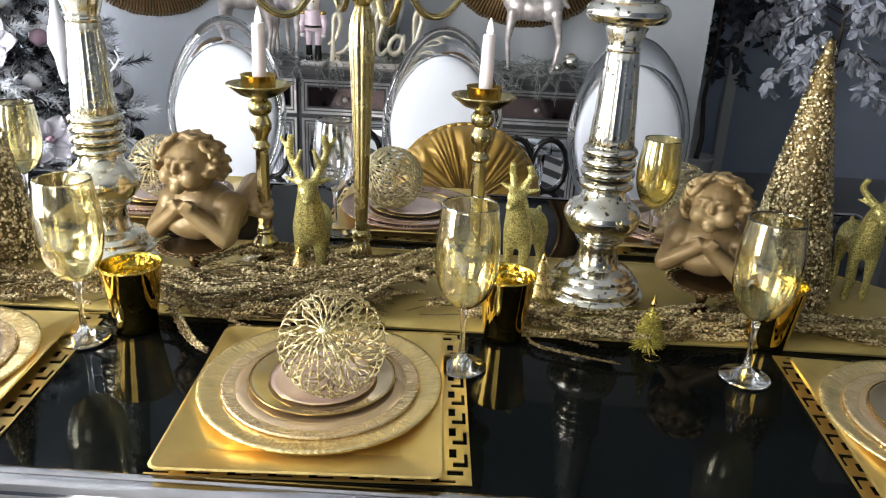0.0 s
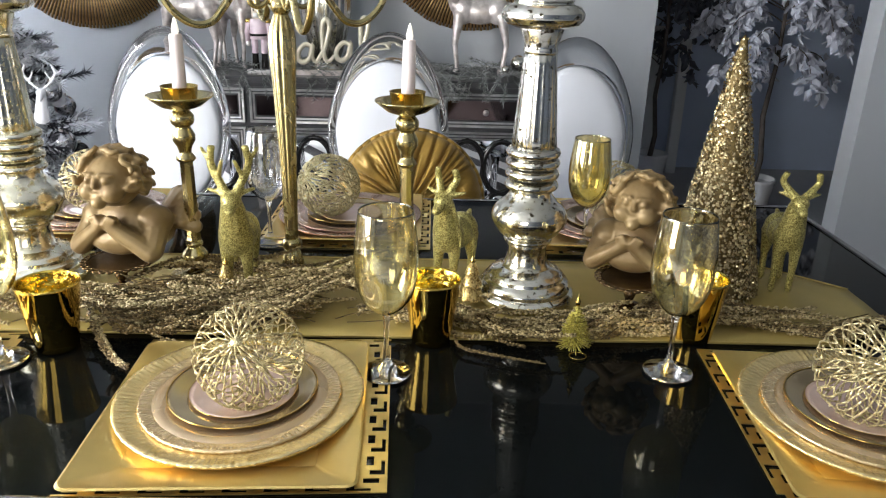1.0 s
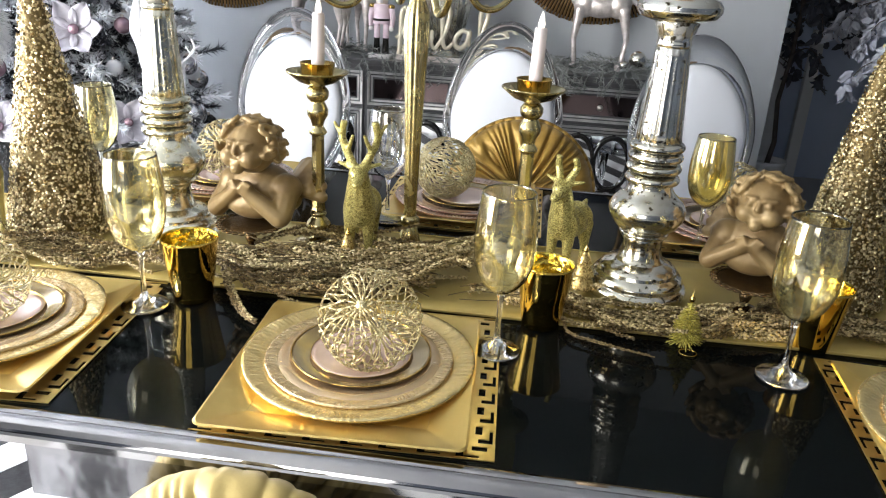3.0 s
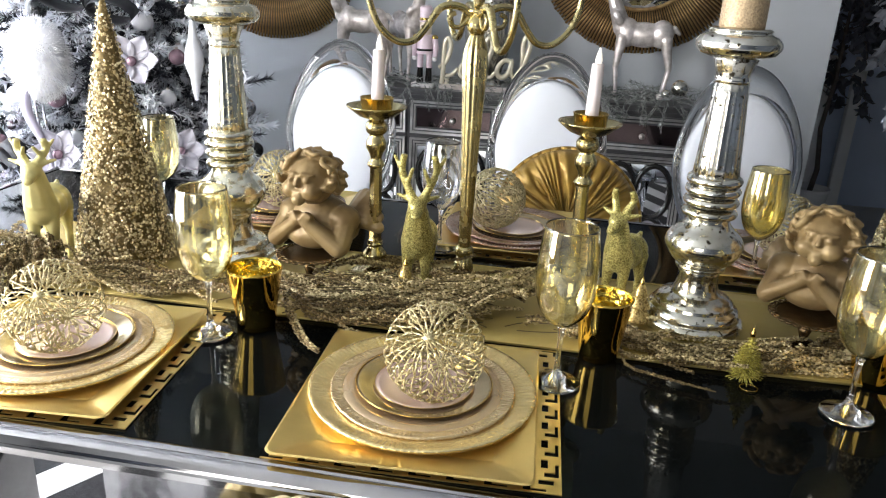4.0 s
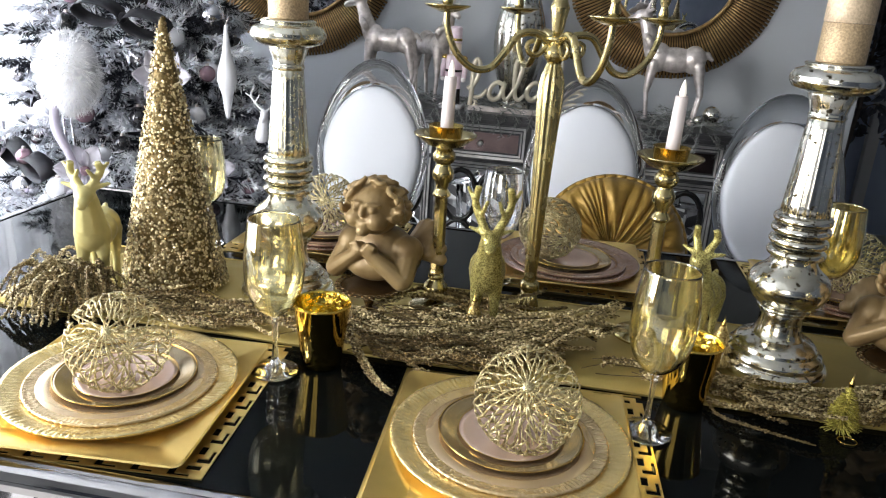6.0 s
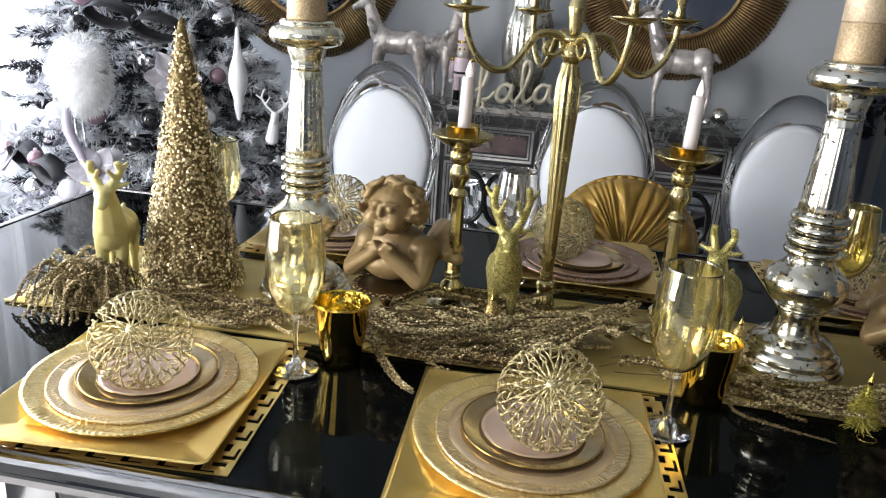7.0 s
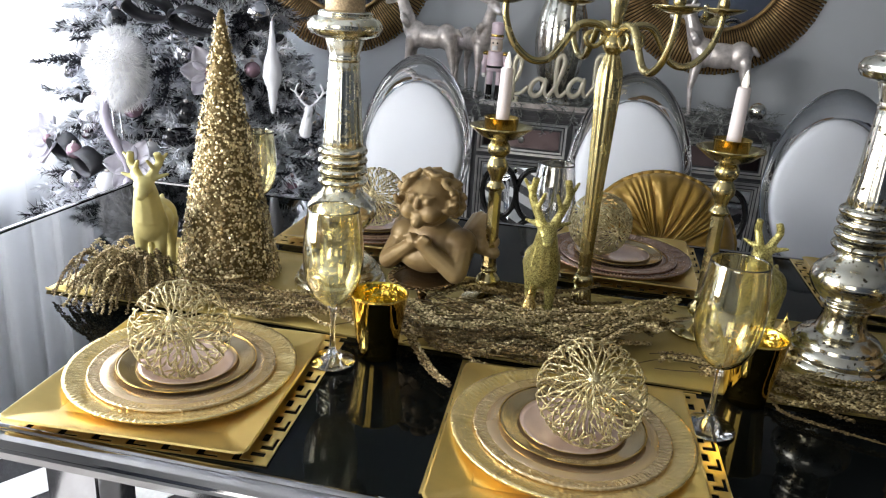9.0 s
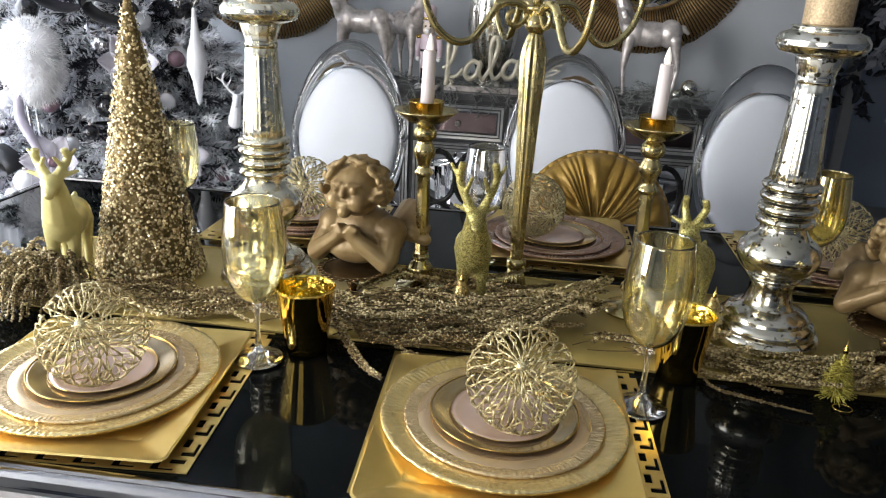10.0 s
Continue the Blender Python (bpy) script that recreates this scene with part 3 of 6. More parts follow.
# ---- pillars ----
def pillar(x, y, material, label):
    g = thing("pillar_candle_holder", pose(x, y, TZ + 0.006) @ Matrix.Scale(1.065, 4), label, "candle holder", "mercury glass pillar holders")
    base = [(0.0, 0.0), (0.083, 0.0), (0.087, 0.006), (0.087, 0.014), (0.082, 0.020), (0.078, 0.021), (0.079, 0.028), (0.074, 0.036), (0.066, 0.040), (0.066, 0.046), (0.058, 0.054), (0.042, 0.060), (0.038, 0.066),
            (0.034, 0.082), (0.033, 0.095), (0.036, 0.104)]
    part("base", lathe(base + [(0.0, 0.104)], 56), material, g)
    part("collar", lathe([(0.0, 0.104), (0.036, 0.104), (0.041, 0.107), (0.041, 0.111), (0.037, 0.114), (0.0, 0.114)], 48), material, g)
    belly = smooth_profile([(0.038, 0.114, 0), (0.052, 0.124, 0), (0.0625, 0.142, 0), (0.063, 0.156, 0), (0.055, 0.170, 0), (0.043, 0.180, 0), (0.036, 0.190, 0), (0.035, 0.198, 0)], 4)
    part("belly", lathe([(0.0, 0.114)] + [(p.x, p.y) for p in belly] + [(0.0, 0.198)], 56), material, g)
    for z in (0.205, 0.224, 0.243, 0.260):
        part("ring", lathe([(0.0, z - 0.008), (0.036, z - 0.008), (0.043, z - 0.005), (0.045, z), (0.043, z + 0.005), (0.037, z + 0.0085), (0.0, z + 0.0085)], 48), material, g)
    sh = [(0.037 - 0.0105 * t, 0.266 + 0.150 * t, 0) for t in [k / 8 for k in range(9)]]
    part("shaft", lathe([(0.0, 0.266)] + [(p[0], p[1]) for p in sh] + [(0.0, 0.416)], 64, None, None, 16, 0.05), material, g)
    part("neck", lathe([(0.0, 0.416), (0.027, 0.416), (0.028, 0.422), (0.026, 0.426), (0.029, 0.437), (0.034, 0.452), (0.034, 0.455), (0.0, 0.455)], 48, None, None, 12, 0.03), material, g)
    part("cap", lathe([(0.0, 0.455), (0.04, 0.455), (0.058, 0.461), (0.064, 0.470), (0.064, 0.478), (0.058, 0.487), (0.046, 0.491), (0.046, 0.494), (0.048, 0.496), (0.044, 0.499), (0.0, 0.499)], 56), material, g)
    c = thing("pillar_candle", pose(x, y, TZ + 0.538) @ Matrix.Scale(1.06, 4), "thick champagne glitter pillar candle on the holder", "candle", "pillar candles")
    part("wax", lathe([(0.0, 0.0), (0.0335, 0.0), (0.034, 0.002), (0.034, 0.055), (0.0330, 0.056), (0.0, 0.056)], 48), M_wax_gold, c)
    part("glitter_band", lathe([(0.0, 0.0562), (0.0335, 0.0562), (0.0343, 0.058), (0.0343, 0.110), (0.0335, 0.1115), (0.0, 0.1115)], 48), M_wax_pale, c, "paler champagne glitter band")
    part("wax", lathe([(0.0, 0.1117), (0.0332, 0.1117), (0.034, 0.113), (0.034, 0.178), (0.032, 0.180), (0.012, 0.176), (0.0, 0.175)], 48), M_wax_gold, c)
    part("wick", tube([(0, 0, 0.174), (0.001, 0, 0.19)], 0.0012, 6), M_blackcup, c)


pillar(0.220, 0.572, M_mercury, "tall mercury glass pillar holder with aged silver patches")
pillar(-0.704, 0.615, M_mercury_gold, "tall mercury glass pillar holder reflecting pale gold")


# ---- brass candlesticks ----
def candlestick(x, y, label):
    g = thing("candlestick", pose(x, y, TZ + 0.006) @ Matrix.Scale(1.065, 4), label, "candlestick", "brass candlesticks")
    part("foot", lathe([(0.0, 0.0), (0.048, 0.0), (0.05, 0.004), (0.046, 0.008), (0.03, 0.012), (0.012, 0.02), (0.010, 0.026), (0.0, 0.026)], 40), M_brass, g)
    part("knob", lathe([(0.0, 0.026), (0.010, 0.026), (0.018, 0.032), (0.023, 0.040), (0.022, 0.048), (0.014, 0.058), (0.012, 0.062), (0.015, 0.064), (0.015, 0.068), (0.012, 0.070), (0.015, 0.072), (0.0, 0.073)], 36), M_brass, g)
    part("shaft", lathe([(0.0, 0.073), (0.0135, 0.073), (0.0125, 0.08), (0.0115, 0.215), (0.0, 0.216)], 8), M_brass, g, "", False)
    part("baluster", lathe([(0.0, 0.216), (0.013, 0.216), (0.017, 0.221), (0.014, 0.226), (0.010, 0.232), (0.0125, 0.242), (0.0185, 0.252), (0.019, 0.262), (0.014, 0.272), (0.012, 0.276), (0.018, 0.281), (0.020, 0.287), (0.020, 0.294), (0.016, 0.300), (0.012, 0.304), (0.0, 0.304)], 36), M_brass, g)
    part("drip_pan", lathe([(0.0, 0.304), (0.014, 0.304), (0.034, 0.311), (0.052, 0.325), (0.055, 0.3275), (0.0545, 0.3295), (0.050, 0.328), (0.032, 0.316), (0.0, 0.314)], 48), M_brass, g)
    part("socket", lathe([(0.0, 0.314), (0.026, 0.314), (0.0275, 0.322), (0.030, 0.343), (0.031, 0.3435), (0.030, 0.344), (0.026, 0.326), (0.0, 0.324)], 40), M_gold, g, "bright gold candle socket")
    c = thing("taper_candle", pose(x + 0.001, y, TZ + 0.352, 0, 1.0, 0) @ Matrix.Scale(1.06, 4), "slim pale lilac taper candle with a bulb flame tip", "candle", "taper candles")
    part("wax", lathe([(0.0, 0.0), (0.0118, 0.0), (0.0112, 0.05), (0.0105, 0.100), (0.0085, 0.103), (0.006, 0.101), (0.0, 0.100)], 28), M_wax, c)
    part("flame_tip", lathe([(0.0, 0.0995), (0.0045, 0.1015), (0.006, 0.108), (0.004, 0.118), (0.0015, 0.127), (0.0, 0.129)], 16), M_flame, c, "translucent white flame-shaped tip")


M_flame = mat("flame_tip_plastic", (0.95, 0.92, 0.86), 0.35, 0, grain=0.02)
M_flame.node_tree.nodes["Principled BSDF"].inputs["Emission Color"].default_value = (1.0, 0.93, 0.82, 1)
M_flame.node_tree.nodes["Principled BSDF"].inputs["Emission Strength"].default_value = 0.6
candlestick(-0.406, 0.630, "turned antique brass candlestick with wide drip pan")
candlestick(-0.003, 0.630, "turned antique brass candlestick in front of the gold cushion")


# ---- candelabra ----
def candelabra(x, y):
    g = thing("candelabra", pose(x, y, TZ + 0.0055) @ Matrix.Scale(1.072, 4), "tall five-branch brushed gold candelabra with fluted stem", "candelabra")
    part("foot", lathe([(0.0, 0.0), (0.026, 0.0), (0.024, 0.008), (0.018, 0.035), (0.0135, 0.052), (0.0, 0.052)], 48, None, None, 12, 0.16), M_brass, g, "fluted flared foot")
    part("knob", lathe([(0.0, 0.052), (0.0135, 0.052), (0.017, 0.056), (0.018, 0.062), (0.017, 0.068), (0.013, 0.073), (0.0, 0.073)], 36), M_brass, g)
    st = smooth_profile([(0.012, 0.073, 0), (0.012, 0.10, 0), (0.015, 0.22, 0), (0.0195, 0.34, 0), (0.0225, 0.40, 0), (0.021, 0.43, 0), (0.014, 0.452, 0), (0.0115, 0.458, 0)], 5)
    part("stem", lathe([(0.0, 0.073)] + [(p.x, p.y) for p in st] + [(0.0, 0.458)], 60, None, None, 12, 0.13), M_brass, g, "fluted tapering stem")
    part("hub", lathe([(0.0, 0.458), (0.012, 0.458), (0.014, 0.461), (0.019, 0.468), (0.020, 0.476), (0.016, 0.486), (0.011, 0.492), (0.022, 0.494), (0.022, 0.499), (0.010, 0.501), (0.0, 0.501)], 36), M_brass, g)
    part("finial", lathe([(0.0, 0.501), (0.008, 0.501), (0.010, 0.51), (0.013, 0.53), (0.016, 0.545), (0.011, 0.558), (0.008, 0.565), (0.012, 0.572), (0.02, 0.60), (0.021, 0.62), (0.0, 0.62)], 32), M_brass, g)
    for ang in (25, 115, 205, 295):
        ca, sa = math.cos(radians(ang)), math.sin(radians(ang))
        path = smooth_profile([(0.012, 0, 0.490), (0.035, 0, 0.503), (0.065, 0, 0.500), (0.088, 0, 0.470), (0.110, 0, 0.446), (0.140, 0, 0.444), (0.170, 0, 0.468), (0.186, 0, 0.505), (0.188, 0, 0.530)], 5)
        arm = part("arm", tube([(p.x * ca, p.x * sa, p.z) for p in path], [0.0068 - 0.0015 * i / len(path) for i in range(len(path))], 10), M_brass, g, "scrolled branch")
        curl = smooth_profile([(0.014, 0, 0.487), (0.030, 0, 0.470), (0.046, 0, 0.472), (0.050, 0, 0.486), (0.040, 0, 0.492)], 4)
        part("scroll", tube([(p.x * ca, p.x * sa, p.z) for p in curl], 0.0042, 8, None), M_brass, arm)
        part("drip_pan", lathe([(0.0, 0.527), (0.010, 0.527), (0.026, 0.532), (0.036, 0.537), (0.036, 0.539), (0.024, 0.536), (0.0, 0.534)], 36, None, Matrix.Translation((0.188 * ca, 0.188 * sa, 0))), M_brass, arm)
        part("socket", lathe([(0.0, 0.535), (0.007, 0.535), (0.009, 0.545), (0.006, 0.556), (0.008, 0.562), (0.0135, 0.585), (0.014, 0.612), (0.0, 0.612)], 28, None, Matrix.Translation((0.188 * ca, 0.188 * sa, 0))), M_brass, arm)


candelabra(-0.224, 0.650)


# ---- glitter cones ----
def cone_tree(x, y, h, r, lean, seed, label):
    rng = random.Random(seed)
    g = thing("cone_tree", pose(x, y, TZ + 0.006, 0, lean, 0), label, "table tree", "gold sequin cone trees")
    bm = bmesh.new()
    lathe([(0.0, 0.0), (r * 0.96, 0.0), (r * 0.93, 0.01), (0.006, h - 0.01), (0.0, h)], 40, bm)
    part("core", bm, M_cone_core, g)
    verts, faces = [], []
    n = 8400
    for i in range(n):
        t = 1 - math.sqrt(rng.random())
        z = h * t * 0.995
        a = rng.random() * 2 * math.pi
        rr = r * (1 - t) + 0.003 + 0.006 * rng.random()
        c = Vector((rr * math.cos(a), rr * math.sin(a), z))
        nrm = Vector((math.cos(a) + rng.uniform(-.7, .7), math.sin(a) + rng.uniform(-.7, .7), 0.25 + rng.uniform(-.7, .7))).normalized()
        u = nrm.cross(Vector((0.3, 0.2, 0.9))).normalized()
        w = nrm.cross(u)
        s = rng.uniform(0.0014, 0.0040)
        k = len(verts)
        for j in range(5):
            b = 2 * math.pi * j / 5 + i
            verts.append(c + s * (u * math.cos(b) + w * math.sin(b)))
        verts.append(c + nrm * s * 0.4)
        for j in range(5):
            faces.append((k + j, k + (j + 1) % 5, k + 5))
    me = bpy.data.meshes.new("sequin_coat")
    me.from_pydata([tuple(v) for v in verts], [], faces)
    me.materials.append(M_sequin)
    o = new("sequin_coat", me)
    o.parent = g
    tagged(o, "small gold sequins and beads", "", "", "stuff")


def island_mat(name, a, b, rough, metal):
    m = mat(name, a, rough, metal)
    t = m.node_tree
    gm = t.nodes.new("ShaderNodeNewGeometry")
    r = t.nodes.new("ShaderNodeValToRGB")
    r.color_ramp.elements[0].color, r.color_ramp.elements[1].color = (*b, 1), (*a, 1)
    t.links.new(gm.outputs["Random Per Island"], r.inputs[0])
    t.links.new(r.outputs[0], t.nodes["Principled BSDF"].inputs["Base Color"])
    return m


M_cone_core = mat("cone_core", (0.24, 0.17, 0.065), 0.5, 0.5, grain=0.4, scale=200)
M_sequin = island_mat("gold_sequin", (0.92, 0.79, 0.48), (0.22, 0.14, 0.05), 0.30, 0.9)
cone_tree(-0.942, 0.600, 0.522, 0.097, 0, 2, "tall gold sequin cone tree on the runner by the window end")
cone_tree(0.593, 0.640, 0.478, 0.083, -1.0, 4, "tall gold sequin cone tree on the runner at the far end")


# ---- statues ----
def cherub(x, y, rz, s, label):
    bm = bmesh.new()
    # torso leaning on folded arms
    ball((0, 0.02, 0.055), 0.052, bm, 3, (1.25, 0.85, 0.95))
    ball((0, 0.035, 0.03), 0.05, bm, 3, (1.4, 0.9, 0.7))
    for sx in (-1, 1):
        ball((sx * 0.055, 0.012, 0.062), 0.030, bm, 3)
        capsule((sx * 0.060, 0.008, 0.055), (sx * 0.068, -0.025, 0.018), 0.023, 0.020, bm)
        capsule((sx * 0.068, -0.028, 0.016), (sx * 0.012, -0.044, 0.064), 0.019, 0.013, bm)
        ball((sx * 0.010, -0.044, 0.070), 0.016, bm, 3, (1.0, 0.8, 1.0))
        for k in range(4):
            capsule((sx * (0.004 + 0.005 * k), -0.054 + 0.002 * k, 0.072), (sx * (0.012 + 0.004 * k), -0.052, 0.086 - 0.002 * k), 0.0042, 0.0036, bm, 6)
        # wings, in layers of feathers
        for k in range(7):
            a = radians(12 + 17 * k)
            tip = Vector((sx * (0.066 + 0.038 * math.cos(a)), 0.056 + 0.005 * k, 0.024 + 0.074 * math.sin(a)))
            capsule((sx * 0.045, 0.048, 0.055), tip, 0.016, 0.0125, bm, 8)
        for k in range(5):
            a = radians(18 + 20 * k)
            tip = Vector((sx * (0.060 + 0.026 * math.cos(a)), 0.046 + 0.005 * k, 0.036 + 0.046 * math.sin(a)))
            capsule((sx * 0.045, 0.042, 0.055), tip, 0.014, 0.011, bm, 8)
    ball((0, -0.012, 0.034), 0.044, bm, 3, (1.25, 0.85, 0.75))
    # head
    h = Vector((0.004, -0.016, 0.143))
    K = 1.03
    F = Matrix.Rotation(radians(-9), 3, 'X') * K
    ball(h, 0.045 * K, bm, 3, (0.95, 0.95, 1.05))
    for sx in (-1, 1):
        ball(h + F @ Vector((sx * 0.020, -0.028, -0.016)), 0.019, bm, 3)
        ball(h + F @ Vector((sx * 0.044, 0.004, -0.004)), 0.010, bm, 2, (0.6, 1, 1.3))
        capsule(h + F @ Vector((sx * 0.008, -0.043, 0.013)), h + F @ Vector((sx * 0.026, -0.036, 0.013)), 0.0045, 0.003, bm, 6)
        ball(h + F @ Vector((sx * 0.016, -0.040, 0.003)), 0.0065, bm, 2)
    ball(h + F @ Vector((0, -0.0455, -0.006)), 0.0062, bm, 2, (1, 1, 0.9))
    capsule(h + F @ Vector((0, -0.042, 0.010)), h + F @ Vector((0, -0.047, -0.004)), 0.004, 0.005, bm, 6)
    ball(h + F @ Vector((0, -0.036, -0.034)), 0.013, bm, 2)
    capsule(h + F @ Vector((-0.007, -0.0425, -0.0195)), h + F @ Vector((0.007, -0.0425, -0.0195)), 0.0026, 0.0026, bm, 6)
    capsule(h + F @ Vector((-0.005, -0.0415, -0.0240)), h + F @ Vector((0.005, -0.0415, -0.0240)), 0.0026, 0.0026, bm, 6)
    # curls
    rng = random.Random(9)
    # a wreath of loose curls round the face, then two rows behind it
    dirs = []
    for row, (dy, n, lo, hi) in enumerate(((-0.30, 9, 0, 180), (0.15, 10, -12, 192), (0.6, 8, -20, 200))):
        for i in range(n):
            a = radians(lo + (hi - lo) * (i + 0.3 * (row % 2)) / (n - 1) + rng.uniform(-6, 6))
            k = math.sqrt(1 - dy * dy)
            dirs.append(Vector((k * math.cos(a), dy, k * math.sin(a))))
    for d in dirs:
        d = (F @ d).normalized()
        c = h + d * 0.0490
        u = d.cross(Vector((rng.uniform(-1, 1), rng.uniform(-1, 1), 0.4))).normalized()
        w = d.cross(u)
        rr = rng.uniform(0.011, 0.0185)
        tube([c + rr * (u * math.cos(q) + w * math.sin(q)) * (1 - 0.10 * q) + d * 0.0026 * q for q in [0.5 * k for k in range(12)]], [0.0084 - 0.00034 * k for k in range(12)], 6, bm)
    bm.transform(pose(0, 0, 0, 0, 0, rz) @ Matrix.Diagonal((s * 0.95, s, s * 0.90, 1)))
    o = part("cherub_statue", bm, M_cherub)
    o.matrix_world = Matrix.Translation((x, y, TZ + 0.0725))
    fuse(o, 0.0026, 2)
    return tagged(o, label, "statue", "cherub statues")


def cake_stand(x, y):
    g = thing("pedestal_dish", pose(x, y, TZ + 0.006) @ Matrix.Diagonal((0.88, 0.88, 1.24, 1)), "small dark bronze pedestal dish with pierced rim under a cherub", "cake stand", "pedestal dishes")
    part("foot", lathe([(0.0, 0.0), (0.034, 0.0), (0.035, 0.004), (0.026, 0.008), (0.010, 0.013), (0.0, 0.014)], 40), M_bronze, g)
    part("stem", lathe([(0.0, 0.013), (0.007, 0.013), (0.009, 0.018), (0.013, 0.026), (0.009, 0.034), (0.007, 0.038), (0.012, 0.042), (0.0, 0.043)], 28), M_bronze, g)
    part("plate", lathe([(0.0, 0.042), (0.030, 0.042), (0.060, 0.046), (0.062, 0.050), (0.058, 0.050), (0.0, 0.048)], 56), M_bronze, g)
    bm = bmesh.new()
    n = 28
    for i in range(n):
        a = 2 * math.pi * (i + 0.5) / n
        m = Matrix.Translation((0.068 * math.cos(a), 0.068 * math.sin(a), 0.0495)) @ Matrix.Rotation(a, 4, 'Z')
        pts = [m @ Vector((0.0062 * math.cos(q), 0.0068 * math.sin(q), 0)) for q in [2 * math.pi * k / 8 for k in range(8)]]
        tube(pts, 0.0016, 5, bm, True)
    part("pierced_rim", bm, M_bronze, g, "pierced lacy rim")


M_bronze = mat("dark_bronze", (0.24, 0.16, 0.08), 0.26, 0.9, grain=0.3, scale=60)
cake_stand(-0.521, 0.560)
cake_stand(0.405, 0.522)
cherub(-0.518, 0.592, -14, 1.10, "brown plaster cherub bust leaning chin on hands, wings folded")
cherub(0.412, 0.553, -28, 1.02, "brown plaster cherub bust turned aside, chin on hands")


def deer(x, y, rz, s, material, label, antler=1.0, spread=1.0, tines=True):
    bm = bmesh.new()
    ball((0.0, 0, 0.125), 0.034, bm, 3, (1.45, 0.85, 1.0))
    ball((-0.030, 0, 0.128), 0.033, bm, 3, (0.95, 0.9, 1.05))
    ball((0.030, 0, 0.128), 0.032, bm, 3, (0.9, 0.85, 1.1))
    capsule((0.036, 0, 0.140), (0.050, 0, 0.200), 0.026, 0.017, bm)
    ball((0.058, 0, 0.210), 0.017, bm, 3, (1.2, 0.9, 0.95))
    capsule((0.062, 0, 0.207), (0.086, 0, 0.196), 0.012, 0.008, bm)
    for sy in (-1, 1):
        capsule((0.036, sy * 0.014, 0.115), (0.038, sy * 0.015, 0.055), 0.012, 0.0068, bm)
        capsule((0.038, sy * 0.015, 0.055), (0.036, sy * 0.015, 0.004), 0.0066, 0.006, bm)
        capsule((-0.036, sy * 0.015, 0.118), (-0.044, sy * 0.016, 0.062), 0.016, 0.0075, bm)
        capsule((-0.044, sy * 0.016, 0.062), (-0.038, sy * 0.016, 0.004), 0.0068, 0.006, bm)
        capsule((0.050, sy * 0.013, 0.221), (0.044, sy * 0.032, 0.228), 0.006, 0.0035, bm, 6)
        k = sy * spread
        p = smooth_profile([(0.052, sy * 0.007, 0.222), (0.046, k * 0.019, 0.222 + 0.020 * antler), (0.040, k * 0.030, 0.222 + 0.046 * antler), (0.046, k * 0.026, 0.222 + 0.076 * antler)], 3)
        tube(p, [0.0078 - 0.0018 * q / len(p) for q in range(len(p))], 6, bm)
        if tines:
            capsule((0.046, k * 0.020, 0.222 + 0.024 * antler), (0.058, k * 0.010, 0.222 + 0.054 * antler), 0.0046, 0.0034, bm, 6)
            capsule((0.040, k * 0.030, 0.222 + 0.046 * antler), (0.034, k * 0.044, 0.222 + 0.070 * antler), 0.0044, 0.0032, bm, 6)
    capsule((-0.060, 0, 0.145), (-0.072, 0, 0.155), 0.008, 0.004, bm, 6)
    bm.transform(Matrix.Diagonal((s * 1.02, s * 1.22, s, 1)))
    o = part("deer_figurine", bm, material)
    o.matrix_world = pose(x, y, TZ + 0.006, 0, 0, rz)
    fuse(o, 0.0026 * s, 2)
    return tagged(o, label, "figurine", "deer figurines")


deer(-0.300, 0.556, 276, 0.94, M_glitter_fine, "olive gold glitter reindeer figurine standing among garland", 1.12, 0.9)
deer(0.088, 0.600, 243, 0.90, M_glitter_fine, "olive gold glitter reindeer figurine standing behind a cup", 0.66, 0.55, False)
deer(-1.045, 0.505, 290, 1.0, M_yellow, "matt pale gold reindeer figurine beside the cone tree", 0.6, 0.7)
deer(0.728, 0.650, 262, 0.88, M_glitter_fine, "olive gold glitter reindeer figurine at the far end of the runner", 0.66, 1.0, False)


